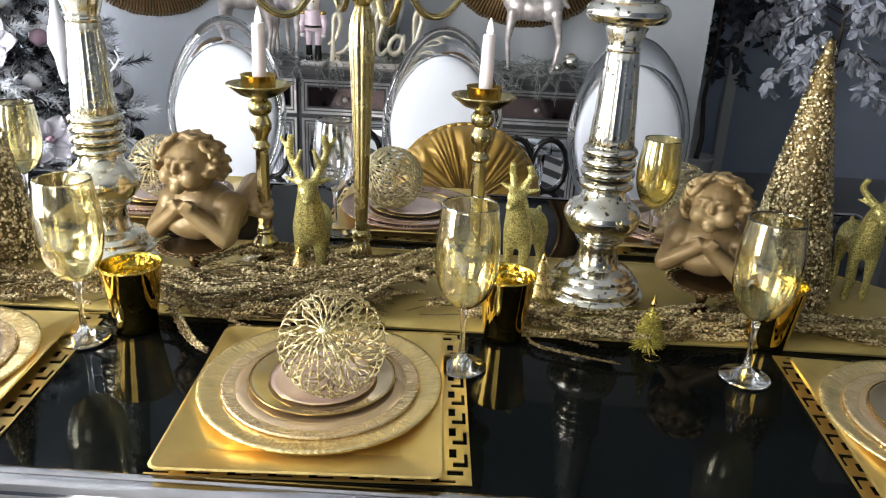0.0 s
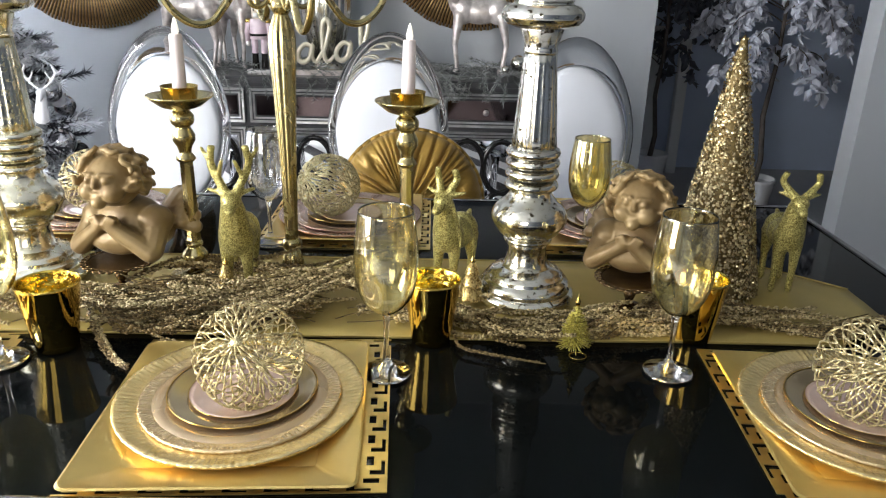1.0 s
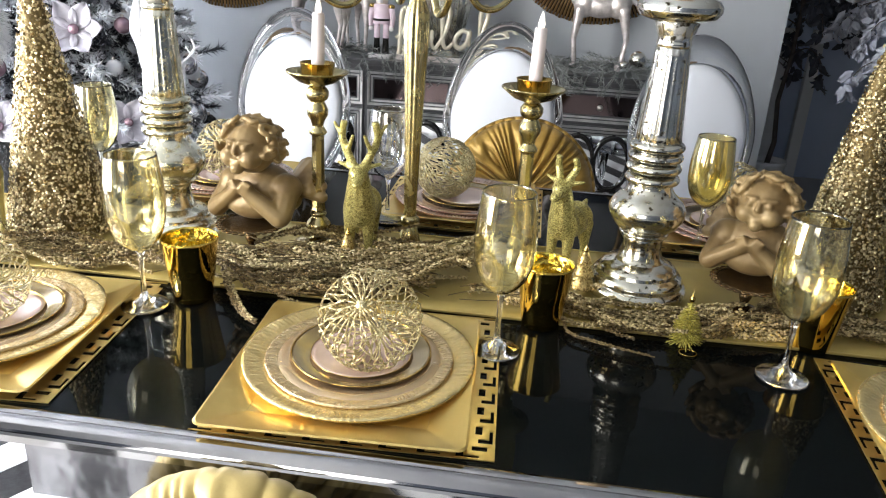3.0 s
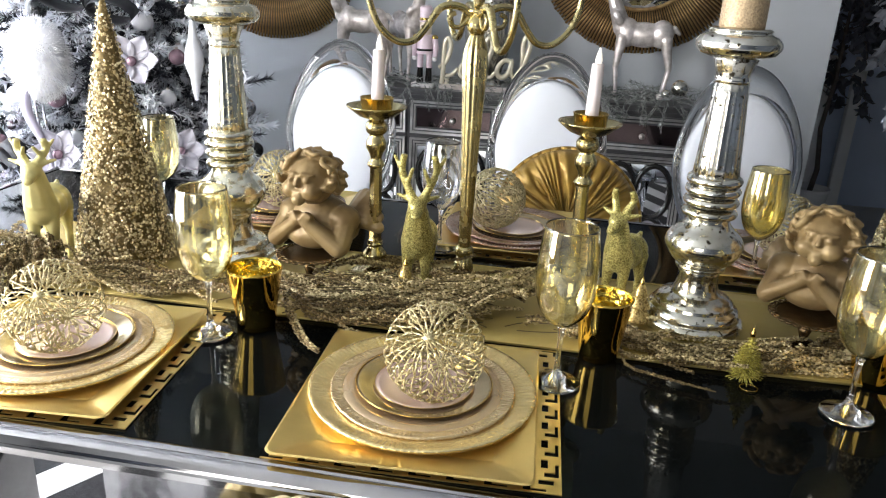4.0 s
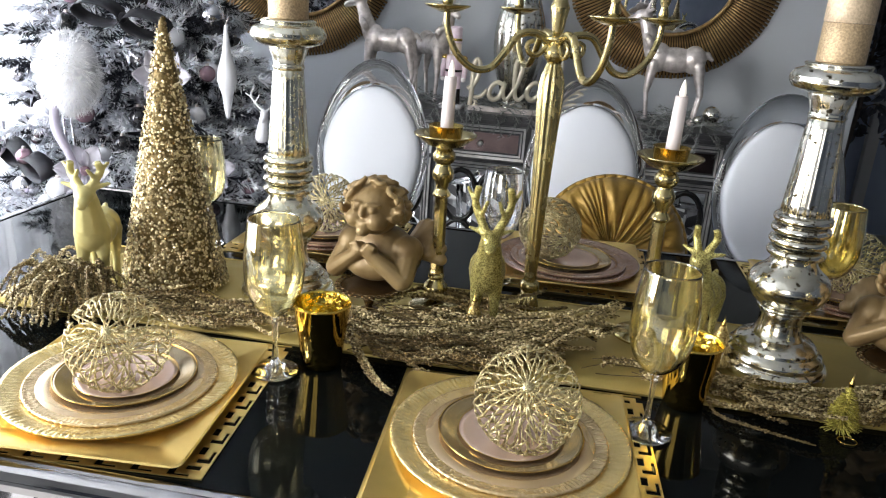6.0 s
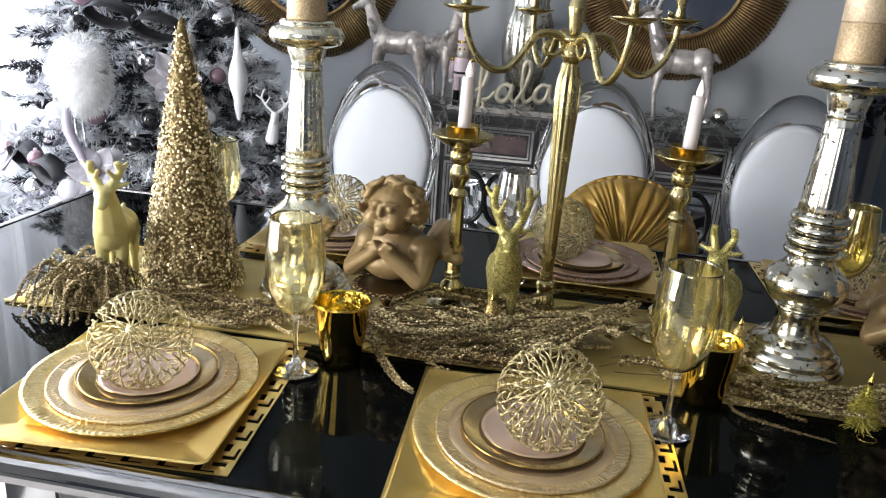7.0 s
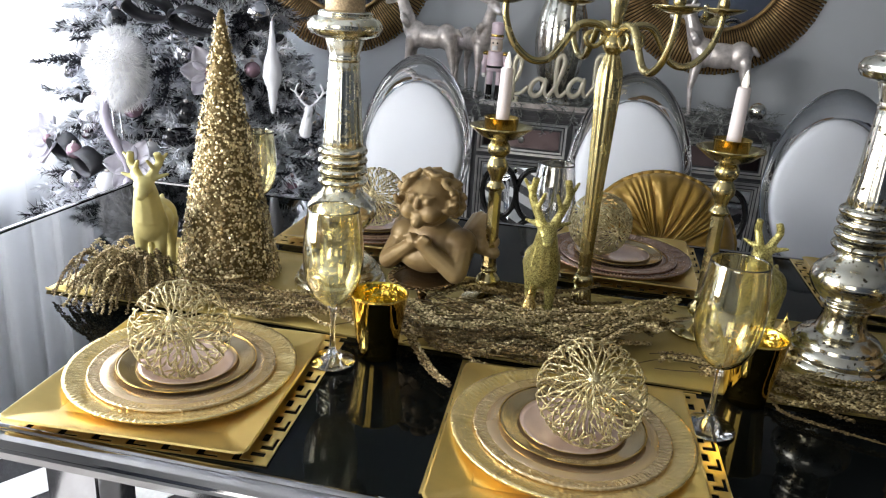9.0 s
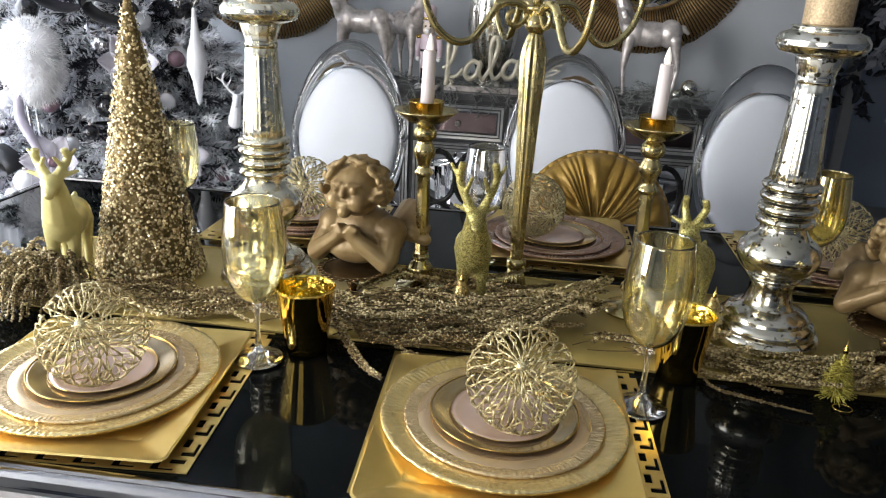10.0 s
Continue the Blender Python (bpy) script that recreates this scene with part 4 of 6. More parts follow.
# ---- garland of gold berry sprigs ----
def garland():
    """Sprays of seed heads: stalks that follow flowing lines, set with small uneven beads."""
    rng = random.Random(21)
    sv, sf = [], []
    pale, deep = ([], []), ([], [])
    OCT = [(1, 0, 0), (0, 1, 0), (-1, 0, 0), (0, -1, 0), (0, 0, 1), (0, 0, -1)]
    OCF = [(0, 1, 4), (1, 2, 4), (2, 3, 4), (3, 0, 4), (1, 0, 5), (2, 1, 5), (3, 2, 5), (0, 3, 5)]

    def bead(c, r, bv, bf):
        k = len(bv)
        st = 1 + 0.7 * rng.random()
        for d in OCT:
            bv.append((c[0] + d[0] * r * st, c[1] + d[1] * r, c[2] + d[2] * r))
        bf.extend([(a + k, b + k, e + k) for a, b, e in OCF])

    def stalk(pts, r):
        k = len(sv)
        n = len(pts)
        for i, p in enumerate(pts):
            d = (pts[min(i + 1, n - 1)] - pts[max(i - 1, 0)]).normalized()
            u = d.cross(Vector((0, 0.1, 1))).normalized()
            w = d.cross(u)
            for q in range(3):
                sv.append(tuple(p + r * (u * math.cos(2.094 * q) + w * math.sin(2.094 * q))))
        for i in range(n - 1):
            for q in range(3):
                a, b = k + 3 * i + q, k + 3 * i + (q + 1) % 3
                sf.append((a, b, b + 3, a + 3))

    def spray(pts, bare, slim=1.0):
        """One seed head along pts; its first stretch is bare stalk."""
        stalk(pts, 0.0012)
        lane = pale if rng.random() < 0.6 else deep
        fat = slim * rng.uniform(0.0045, 0.0080)
        length = sum((b - a).length for a, b in zip(pts, pts[1:]))
        m = int(length / 0.00135)
        last = len(pts) - 1
        for i in range(m):
            t = bare + (1 - bare) * i / m
            f = t * last
            j = min(int(f), last - 1)
            c = pts[j].lerp(pts[j + 1], f - j)
            w = fat * (1.0 - 0.6 * t) * (0.75 + 0.35 * math.sin(i * 0.55))
            a = i * 2.4 + rng.uniform(-0.5, 0.5)
            bead((c.x + rng.uniform(-0.002, 0.002), c.y + w * math.cos(a), max(c.z + w * math.sin(a), TZ + 0.0075)), slim * rng.uniform(0.0017, 0.0033), *lane)

    # flowing lines (x, y, z), how many sprays, spread, shortest and longest share of the line
    LINES = (
        (((-0.61, 0.47, 0.80), (-0.52, 0.44, 0.798), (-0.44, 0.405, 0.788), (-0.34, 0.400, 0.788), (-0.22, 0.415, 0.785), (-0.13, 0.435, 0.78)), 40, 0.024, 0.4, 0.75),
        (((-0.60, 0.50, 0.79), (-0.47, 0.48, 0.800), (-0.34, 0.465, 0.800), (-0.20, 0.50, 0.805), (-0.11, 0.55, 0.80), (-0.05, 0.59, 0.785)), 42, 0.026, 0.35, 0.7),
        (((-0.52, 0.53, 0.785), (-0.45, 0.590, 0.80), (-0.38, 0.615, 0.802), (-0.30, 0.595, 0.795), (-0.20, 0.60, 0.79), (-0.12, 0.635, 0.782)), 15, 0.012, 0.35, 0.7),
        (((-0.57, 0.48, 0.805), (-0.525, 0.43, 0.800), (-0.488, 0.37, 0.788), (-0.445, 0.315, 0.774), (-0.402, 0.280, 0.770)), 7, 0.006, 0.6, 0.95),
        (((-1.06, 0.40, 0.785), (-0.95, 0.42, 0.788), (-0.84, 0.44, 0.782), (-0.72, 0.45, 0.78), (-0.58, 0.465, 0.79)), 40, 0.026, 0.3, 0.65),
        (((-0.12, 0.455, 0.775), (-0.02, 0.475, 0.775), (0.09, 0.468, 0.775), (0.17, 0.425, 0.773), (0.30, 0.425, 0.773), (0.38, 0.445, 0.773), (0.47, 0.500, 0.775), (0.58, 0.490, 0.775), (0.72, 0.470, 0.775), (0.85, 0.465, 0.775)), 72, 0.021, 0.22, 0.42),
        (((0.085, 0.43, 0.772), (0.095, 0.365, 0.768), (0.150, 0.335, 0.768), (0.228, 0.312, 0.768)), 3, 0.003, 0.8, 0.98),
        (((-0.27, 0.43, 0.788), (-0.18, 0.49, 0.806), (-0.10, 0.56, 0.812), (-0.03, 0.625, 0.795)), 16, 0.016, 0.5, 0.9),
        (((0.60, 0.46, 0.773), (0.70, 0.43, 0.772), (0.80, 0.44, 0.771), (0.90, 0.47, 0.770)), 10, 0.012, 0.4, 0.8),
    )
    for line, n, spread, short, long in LINES:
        path = smooth_profile(line, 10)
        last = len(path) - 1
        for i in range(int(n * 0.72)):
            share = rng.uniform(short, long)
            a = rng.uniform(0, 1 - share)
            dy, dz = rng.gauss(0, spread), abs(rng.gauss(0, spread * 0.5)) - spread * 0.35
            fy, fz = rng.gauss(0, spread * 1.5), rng.gauss(0, spread * 0.5)
            ph, amp = rng.uniform(0, 6.3), rng.uniform(0.35, 1.15) * min(spread, 0.022)
            pts = []
            for k in range(13):
                t = k / 12
                f = (a + share * t) * last
                j = min(int(f), last - 1)
                c = path[j].lerp(path[j + 1], f - j)
                pts.append(Vector((c.x, c.y + dy + fy * t * t + amp * math.sin(ph + 8 * t), max(c.z + dz + fz * t * t + 0.3 * amp * math.cos(ph + 6 * t), TZ + 0.011))))
            if rng.random() < 0.35:
                pts.reverse()
            spray(pts, rng.uniform(0.05, 0.25), 0.55 if spread < 0.005 else (0.75 if spread < 0.01 else 0.9))
    # a loose tuft that arches over the runner's end
    for i in range(120):
        a = rng.uniform(-3.0, -0.4)
        ln, up = rng.uniform(0.05, 0.105), rng.uniform(0.020, 0.065)
        o = Vector((rng.uniform(-1.12, -1.01), rng.uniform(0.40, 0.50), TZ + rng.uniform(0.012, 0.050)))
        pts = []
        for k in range(11):
            t = k / 10
            pts.append(Vector((o.x + ln * t * math.cos(a), o.y + ln * t * math.sin(a), max(o.z + up * math.sin(math.pi * min(1.0, 0.9 * t + 0.05)) - 0.030 * t * t, TZ + 0.010))))
        spray(pts, 0.05, 0.72)
    # bare twigs between the sprays
    for i in range(44):
        x = rng.uniform(-0.48, -0.28)
        a = rng.choice((0, math.pi)) + rng.gauss(0, 0.3)
        ln = rng.uniform(0.12, 0.24)
        y = rng.uniform(0.40, 0.55)
        z = TZ + rng.uniform(0.010, 0.036)
        stalk([Vector((x + ln * t * math.cos(a), min(max(y + ln * t * math.sin(a), 0.38), 0.62), z + 0.018 * math.sin(math.pi * t))) for t in [k / 8 for k in range(9)]], 0.0013)
    g = thing("garland", pose(0, 0, 0), "gold berry and fern garland heaped along the runner", "garland")
    for name, v, f, m in (("berry_mass", *pale, M_berry), ("berry_mass", *deep, M_berry_dark), ("twig_mass", sv, sf, M_twig)):
        me = bpy.data.meshes.new(name)
        me.from_pydata(v, [], f)
        me.materials.append(m)
        o = new(name, me)
        o.parent = g
        tagged(o, "", "", "", "stuff")


M_berry = island_mat("gold_berries", (0.70, 0.575, 0.32), (0.19, 0.135, 0.05), 0.40, 0.5)
M_berry_dark = island_mat("bronze_berries", (0.30, 0.21, 0.09), (0.06, 0.04, 0.015), 0.42, 0.5)
M_twig = mat("dark_twig", (0.14, 0.10, 0.04), 0.5, 0.4, grain=0.4, scale=100)
garland()


M_lime = glitter("lime_gold_bristle", (0.70, 0.62, 0.14), (0.26, 0.21, 0.03), 600, 0.5, 0.4)


def little_tree(x, y, label, material, ringed=True):
    """A little glitter tree in stacked tiers with a star top."""
    g = thing("mini_tree", pose(x, y, TZ + (0.006 if ringed else 0.018)) @ Matrix.Scale(1.15, 4), label, "ornament", "little glitter trees")
    bm = bmesh.new()
    z = 0.0
    if ringed:
        rngt = random.Random(12)
        lathe([(0.0, 0.0), (0.010, 0.0), (0.009, 0.006), (0.0015, 0.066), (0.0, 0.067)], 10, bm)
        for i in range(620):
            t = 1 - math.sqrt(rngt.random())
            a = rngt.uniform(0, 2 * math.pi)
            c = Vector((0, 0, 0.004 + 0.060 * t))
            d = Vector((math.cos(a), math.sin(a), rngt.uniform(-0.35, 0.25)))
            tube([c, c + d * (0.004 + 0.022 * (1 - t)) * rngt.uniform(0.7, 1.1)], [0.0011, 0.0007], 3, bm)
        z = 0.060
    for r, hh in () if ringed else ((0.024, 0.030), (0.019, 0.026), (0.013, 0.022)):
        lathe([(0.0, z), (r, z), (r * 0.92, z + 0.004), (r * 0.25, z + hh), (0.0, z + hh)], 14, bm, None, 7, 0.15)
        z += hh * 0.72
    part("tiered_body", bm, material, g)
    part("finial", lathe([(0.0, z), (0.003, z), (0.0045, z + 0.006), (0.0015, z + 0.012), (0.0, z + 0.022)], 10), M_gold, g)
    if not ringed:
        return
    part("ring", tube([(0.012 * math.cos(a), -0.030 + 0.010 * math.sin(a), -0.003) for a in [2 * math.pi * k / 20 for k in range(20)]], 0.0008, 5, None, True), M_gold, g)


little_tree(0.283, 0.385, "little lime gold bristle tree ornament by the runner", M_lime)
little_tree(-0.312, 0.500, "little champagne glitter tree in front of a reindeer", M_glitter, False)
little_tree(0.120, 0.535, "little champagne glitter tree beside a pillar holder", M_glitter, False)


# ---- chairs ----
def egg(hx, top, bot, n=64, power=0.88):
    """An egg-shaped outline in x and z, wider below the middle."""
    out = []
    for i in range(n):
        a = 2 * math.pi * i / n
        s = math.sin(a)
        z = top * s if s > 0 else bot * s
        x = hx * math.cos(a) * (1 - 0.10 * max(0, s))
        out.append((x, z))
    return out


def chair(x, y, rz, label, sz=0.358):
    g = thing("ghost_chair", pose(x, y, 0, 0, 0, rz), label, "chair", "clear oval-back chairs")
    zc, hx, top, bot = 0.788, 0.216, 0.337, 0.324
    tilt = pose(0, 0, zc, -9, 0, 0)
    outline = egg(hx, top, bot)
    inner = egg(hx - 0.028, top - 0.098, bot - 0.03)
    bm = bmesh.new()
    loops = []
    for k in range(12):
        a = 2 * math.pi * k / 12
        f = 0.5 + 0.5 * math.copysign(abs(math.cos(a)) ** 0.45, math.cos(a))
        loops.append([bm.verts.new(tilt @ Vector((o[0] * f + i[0] * (1 - f), 0.019 * math.copysign(abs(math.sin(a)) ** 0.6, math.sin(a)), o[1] * f + i[1] * (1 - f)))) for o, i in zip(outline, inner)])
    for a, b in zip(loops, loops[1:] + loops[:1]):
        for i in range(64):
            bm.faces.new((a[i], a[(i + 1) % 64], b[(i + 1) % 64], b[i]))
    part("back_frame", bm, M_acrylic, g, "clear acrylic oval frame")
    # padded back
    bm = bmesh.new()
    pad = egg(hx - 0.030, top - 0.101, bot - 0.032)
    rings = []
    for k, (sc, yy) in enumerate(((1.0, 0.010), (1.0, -0.010), (0.975, -0.022), (0.90, -0.030), (0.75, -0.036), (0.5, -0.040), (0.25, -0.042))):
        rings.append([bm.verts.new(tilt @ Vector((px * sc, yy, pz * sc))) for px, pz in pad])
    for a, b in zip(rings, rings[1:]):
        for i in range(64):
            bm.faces.new((a[i], a[(i + 1) % 64], b[(i + 1) % 64], b[i]))
    bm.faces.new(rings[0])
    bm.faces.new(rings[-1])
    part("back_pad", bm, M_leather, g, "white padded oval back")
    # seat, legs
    seat = bmesh.new()
    lathe([(0.0, 0.0), (0.225, 0.0), (0.235, 0.012), (0.235, 0.028), (0.225, 0.036), (0.0, 0.036)], 48, seat)
    seat.transform(Matrix.Translation((0, -0.235, sz)))
    part("seat", seat, M_acrylic, g, "clear acrylic seat")
    cu = bmesh.new()
    lathe([(0.0, 0.0), (0.215, 0.0), (0.225, 0.02), (0.215, 0.042), (0.12, 0.05), (0.0, 0.052)], 40, cu)
    cu.transform(Matrix.Translation((0, -0.235, sz + 0.037)))
    part("seat_pad", cu, M_leather, g, "white round seat pad")
    for lx, ly, dx, dy in ((-0.16, -0.35, -0.02, -0.02), (0.16, -0.35, 0.02, -0.02), (-0.15, -0.05, -0.02, 0.05), (0.15, -0.05, 0.02, 0.05)):
        part("leg", tube([(lx, ly, sz + 0.002), (lx + dx * 0.4, ly + dy * 0.4, 0.22), (lx + dx, ly + dy, 0.011)], [0.021, 0.018, 0.013], 12), M_acrylic, g)
    for sx in (-1, 1):
        part("back_post", tube([(sx * 0.11, -0.03, sz + 0.01), (sx * 0.12, -0.012, sz + 0.09), (sx * 0.105, 0.005, 0.60)], 0.014, 10), M_acrylic, g)
    return g


CHX = ((-0.894, 1.945), (-0.114, 1.935), (0.548, 1.935))
for x, y in CHX:
    chair(x, y, 0, "clear acrylic chair with white padded oval back, facing the table")


M_pillow_pale = mat("pale_gold_satin", (0.58, 0.44, 0.16), 0.45, 0.15, grain=0.15, scale=12, sheen=0.2, bump=0.15, bscale=90)


def ruched_pillow(x, y, z, rx, label, r=0.185, depth=0.055, rz=0, cloth=None):
    """A round cushion with pleats gathered to a centre button."""
    cloth = cloth or M_pillow
    bm = bmesh.new()
    seg, rings = 400, 16
    for side in (1, -1):
        prev = None
        for j in range(rings + 1):
            t = j / rings
            row = []
            for i in range(seg):
                a = 2 * math.pi * i / seg
                rr = r * t
                h = depth * (1 - t ** 3.2) ** 0.6 * (1 - 0.55 * math.exp(-(t / 0.16) ** 2))
                ph = a * 15 + 9.0 * noise.noise((math.cos(a) * 2.3, math.sin(a) * 2.3, side + 0.8 * t)) + 4.5 * t * noise.noise((math.cos(a) * 1.3, math.sin(a) * 1.3, 5))
                pl = (0.018 + 0.020 * noise.noise((math.cos(a) * 6, math.sin(a) * 6, 9 + 2.5 * t))) * (1.6 * abs(math.sin(ph)) ** 0.35 - 1) * min(1, t * 3.0) * (1 - t ** 6 * 0.6)
                pl += 0.0035 * noise.noise((math.cos(a) * rr * 60, math.sin(a) * rr * 60, side * 3))
                row.append(bm.verts.new((rr * math.cos(a), rr * math.sin(a), side * (h + pl + 0.010))))
            if prev:
                for i in range(seg):
                    bm.faces.new((prev[i], prev[(i + 1) % seg], row[(i + 1) % seg], row[i]))
            prev = row
        if side == 1:
            top_edge = prev
    for i in range(seg):
        bm.faces.new((top_edge[i], top_edge[(i + 1) % seg], prev[(i + 1) % seg], prev[i]))
    bmesh.ops.remove_doubles(bm, verts=bm.verts[:], dist=1e-6)
    g = thing("round_cushion", pose(x, y, z, rx, 0, rz), label, "cushion", "ruched gold cushions")
    part("cover", bm, cloth, g, "pleated gold taffeta cover")
    part("button", ball((0, 0, depth * 0.5 + 0.012), 0.016, None, 2, (1, 1, 0.5)), cloth, g)
    if cloth == M_pillow:
        part("piping", tube([((r + 0.002) * math.cos(a), (r + 0.002) * math.sin(a), 0.005 * math.sin(a * 46)) for a in [2 * math.pi * k / 300 for k in range(300)]], 0.0075, 6, None, True), cloth, g, "twisted cord edge")


ruched_pillow(-0.020, 1.470, 0.664, 80, "round ruched gold taffeta cushion standing on the middle chair seat", 0.218, 0.06)


# ---- near chair, under the table edge ----
near = chair(-0.33, -0.33, 180, "clear acrylic chair with white seat pushed under the near side", 0.304)
for child in list(near.children):
    if child.name.split(".")[0] in ("back_frame", "back_pad", "back_post"):
        bpy.data.objects.remove(child)
ruched_pillow(-0.296, -0.112, 0.582, 78, "round ruched pale gold cushion standing on the near chair seat", 0.188, 0.032, 0, M_pillow_pale)


# ---- sideboard ----
SX0, SX1, SY, SZ = -1.20, 0.49, 2.6, 0.87


def frame_bm(x0, x1, z0, z1, w, y, d):
    bm = bmesh.new()
    outer = [(x0, z0), (x1, z0), (x1, z1), (x0, z1)]
    inner = [(x0 + w, z0 + w), (x1 - w, z0 + w), (x1 - w, z1 - w), (x0 + w, z1 - w)]
    o0 = [bm.verts.new((p[0], y, p[1])) for p in outer]
    o1 = [bm.verts.new((p[0], y - d, p[1])) for p in outer]
    i1 = [bm.verts.new((p[0], y - d * 0.8, p[1])) for p in inner]
    i0 = [bm.verts.new((p[0], y, p[1])) for p in inner]
    for a, b in ((o0, o1), (o1, i1), (i1, i0), (i0, o0)):
        for k in range(4):
            bm.faces.new((a[k], a[(k + 1) % 4], b[(k + 1) % 4], b[k]))
    return bm


def sideboard():
    g = thing("sideboard", pose(0, 0, 0), "silvered mirrored sideboard with drawers over quatrefoil doors against the wall", "sideboard")
    part("carcass", box(SX0, SX1, SY + 0.012, 3.09, 0.06, SZ - 0.03, bevel=0.003), M_dresser, g, "", False)
    part("top", box(SX0 - 0.02, SX1 + 0.02, SY - 0.015, 3.095, SZ - 0.022, SZ, bevel=0.004), M_dresser, g, "", False)
    part("cornice", box(SX0 - 0.01, SX1 + 0.01, SY - 0.004, 3.09, SZ - 0.038, SZ - 0.0225, bevel=0.004), M_dresser, g, "", False)
    part("plinth", box(SX0 + 0.01, SX1 - 0.01, SY + 0.01, 3.08, 0.001, 0.06, bevel=0.003), M_dresser, g, "", False)
    n = 4
    w = (SX1 - SX0) / n
    for i in range(n):
        x0, x1 = SX0 + i * w + 0.008, SX0 + (i + 1) * w - 0.008
        xm = (x0 + x1) / 2
        d = part("drawer", box(x0, x1, SY + 0.004, SY + 0.0118, 0.662, 0.822), M_dresser, g, "", False)
        part("frame", frame_bm(x0 + 0.004, x1 - 0.004, 0.667, 0.817, 0.010, SY + 0.004, 0.010), M_pewter, d, "", False)
        part("frame", frame_bm(x0 + 0.020, x1 - 0.020, 0.684, 0.800, 0.007, SY + 0.004, 0.009), M_pewter, d, "", False)
        part("panel", box(x0 + 0.034, x1 - 0.034, SY + 0.0005, SY + 0.0038, 0.700, 0.784), M_dark, d, "dark mirrored panel", False)
        part("knob", ball((xm, SY - 0.014, 0.735), 0.014, None, 2), M_silver, d, "round silver knob")
        dr = part("door", box(x0, x1, SY + 0.004, SY + 0.0118, 0.08, 0.650), M_dresser, g, "", False)
        part("frame", frame_bm(x0 + 0.004, x1 - 0.004, 0.084, 0.646, 0.010, SY + 0.004, 0.010), M_pewter, dr, "", False)
        part("frame", frame_bm(x0 + 0.020, x1 - 0.020, 0.100, 0.630, 0.008, SY + 0.004, 0.009), M_pewter, dr, "", False)
        part("frame", frame_bm(x0 + 0.034, x1 - 0.034, 0.114, 0.616, 0.006, SY + 0.004, 0.008), M_pewter, dr, "", False)
        part("mirror_panel", box(x0 + 0.042, x1 - 0.042, SY + 0.001, SY + 0.0038, 0.122, 0.608), M_mirror, dr, "mirrored door panel", False)
        bm = bmesh.new()
        hx, hz, zc = (x1 - x0) / 2 - 0.046, 0.240, 0.365
        for cx, cz in ((xm - hx * 0.5, zc + hz * 0.5), (xm + hx * 0.5, zc + hz * 0.5), (xm - hx * 0.5, zc - hz * 0.5), (xm + hx * 0.5, zc - hz * 0.5)):
            pts = [(cx + hx * 0.50 * math.cos(a), SY - 0.002, cz + hz * 0.50 * math.sin(a)) for a in [2 * math.pi * k / 28 for k in range(28)]]
            tube(pts, 0.0130, 8, bm, True)
        part("quatrefoil_overlay", bm, M_blackcup, dr, "black interlaced ring overlay")


M_pewter = mat("pewter_moulding", (0.62, 0.61, 0.60), 0.28, 0.85, grain=0.3, scale=20)
sideboard()


# ---- sunburst mirrors ----
def sunburst(x, z, label):
    g = thing("sunburst_mirror", pose(x, WALL_Y - 0.004, z, 90, 0, 0), label, "mirror", "sunburst mirrors")
    R0, R1 = 0.288, 0.492
    part("glass", lathe([(0.0, 0.004), (R0, 0.004), (R0, 0.010), (R0 - 0.01, 0.012), (0.0, 0.012)], 72), M_mirror, g, "round mirror glass")
    part("ring", tube([(R0 * math.cos(a), R0 * math.sin(a), 0.014) for a in [2 * math.pi * k / 72 for k in range(72)]], 0.010, 8, None, True), M_sun, g)
    part("backing", lathe([(R0, 0.0), (R1 - 0.015, 0.0), (R1 - 0.015, 0.003), (R0, 0.003)], 72), M_sunback, g, "dark backing")
    rng = random.Random(int(x * 100))
    me = None
    for k in range(180):
        a = 2 * math.pi * k / 180
        if me is None:
            bm = bmesh.new()
            tube([(R0, 0, 0.008), ((R0 + R1) / 2, 0, 0.010), (R1, 0, 0.007)], [0.0032, 0.0046, 0.0062], 5, bm)
            o = part("reed", bm, M_sun, g)
            me = o.data
        else:
            o = new("reed", me)
            o.parent = g
        o.matrix_basis = Matrix.Rotation(a, 4, 'Z') @ Matrix.Diagonal((1, 1, 1, 1)) @ Matrix.Translation((rng.uniform(-0.004, 0.002), 0, 0))


M_sunback = mat("dark_backing", (0.05, 0.03, 0.015), 0.7)
sunburst(0.22, 1.535, "round bronze reed sunburst mirror on the wall over the sideboard")
sunburst(-1.60, 1.50, "round bronze reed sunburst mirror on the wall beside the tree")


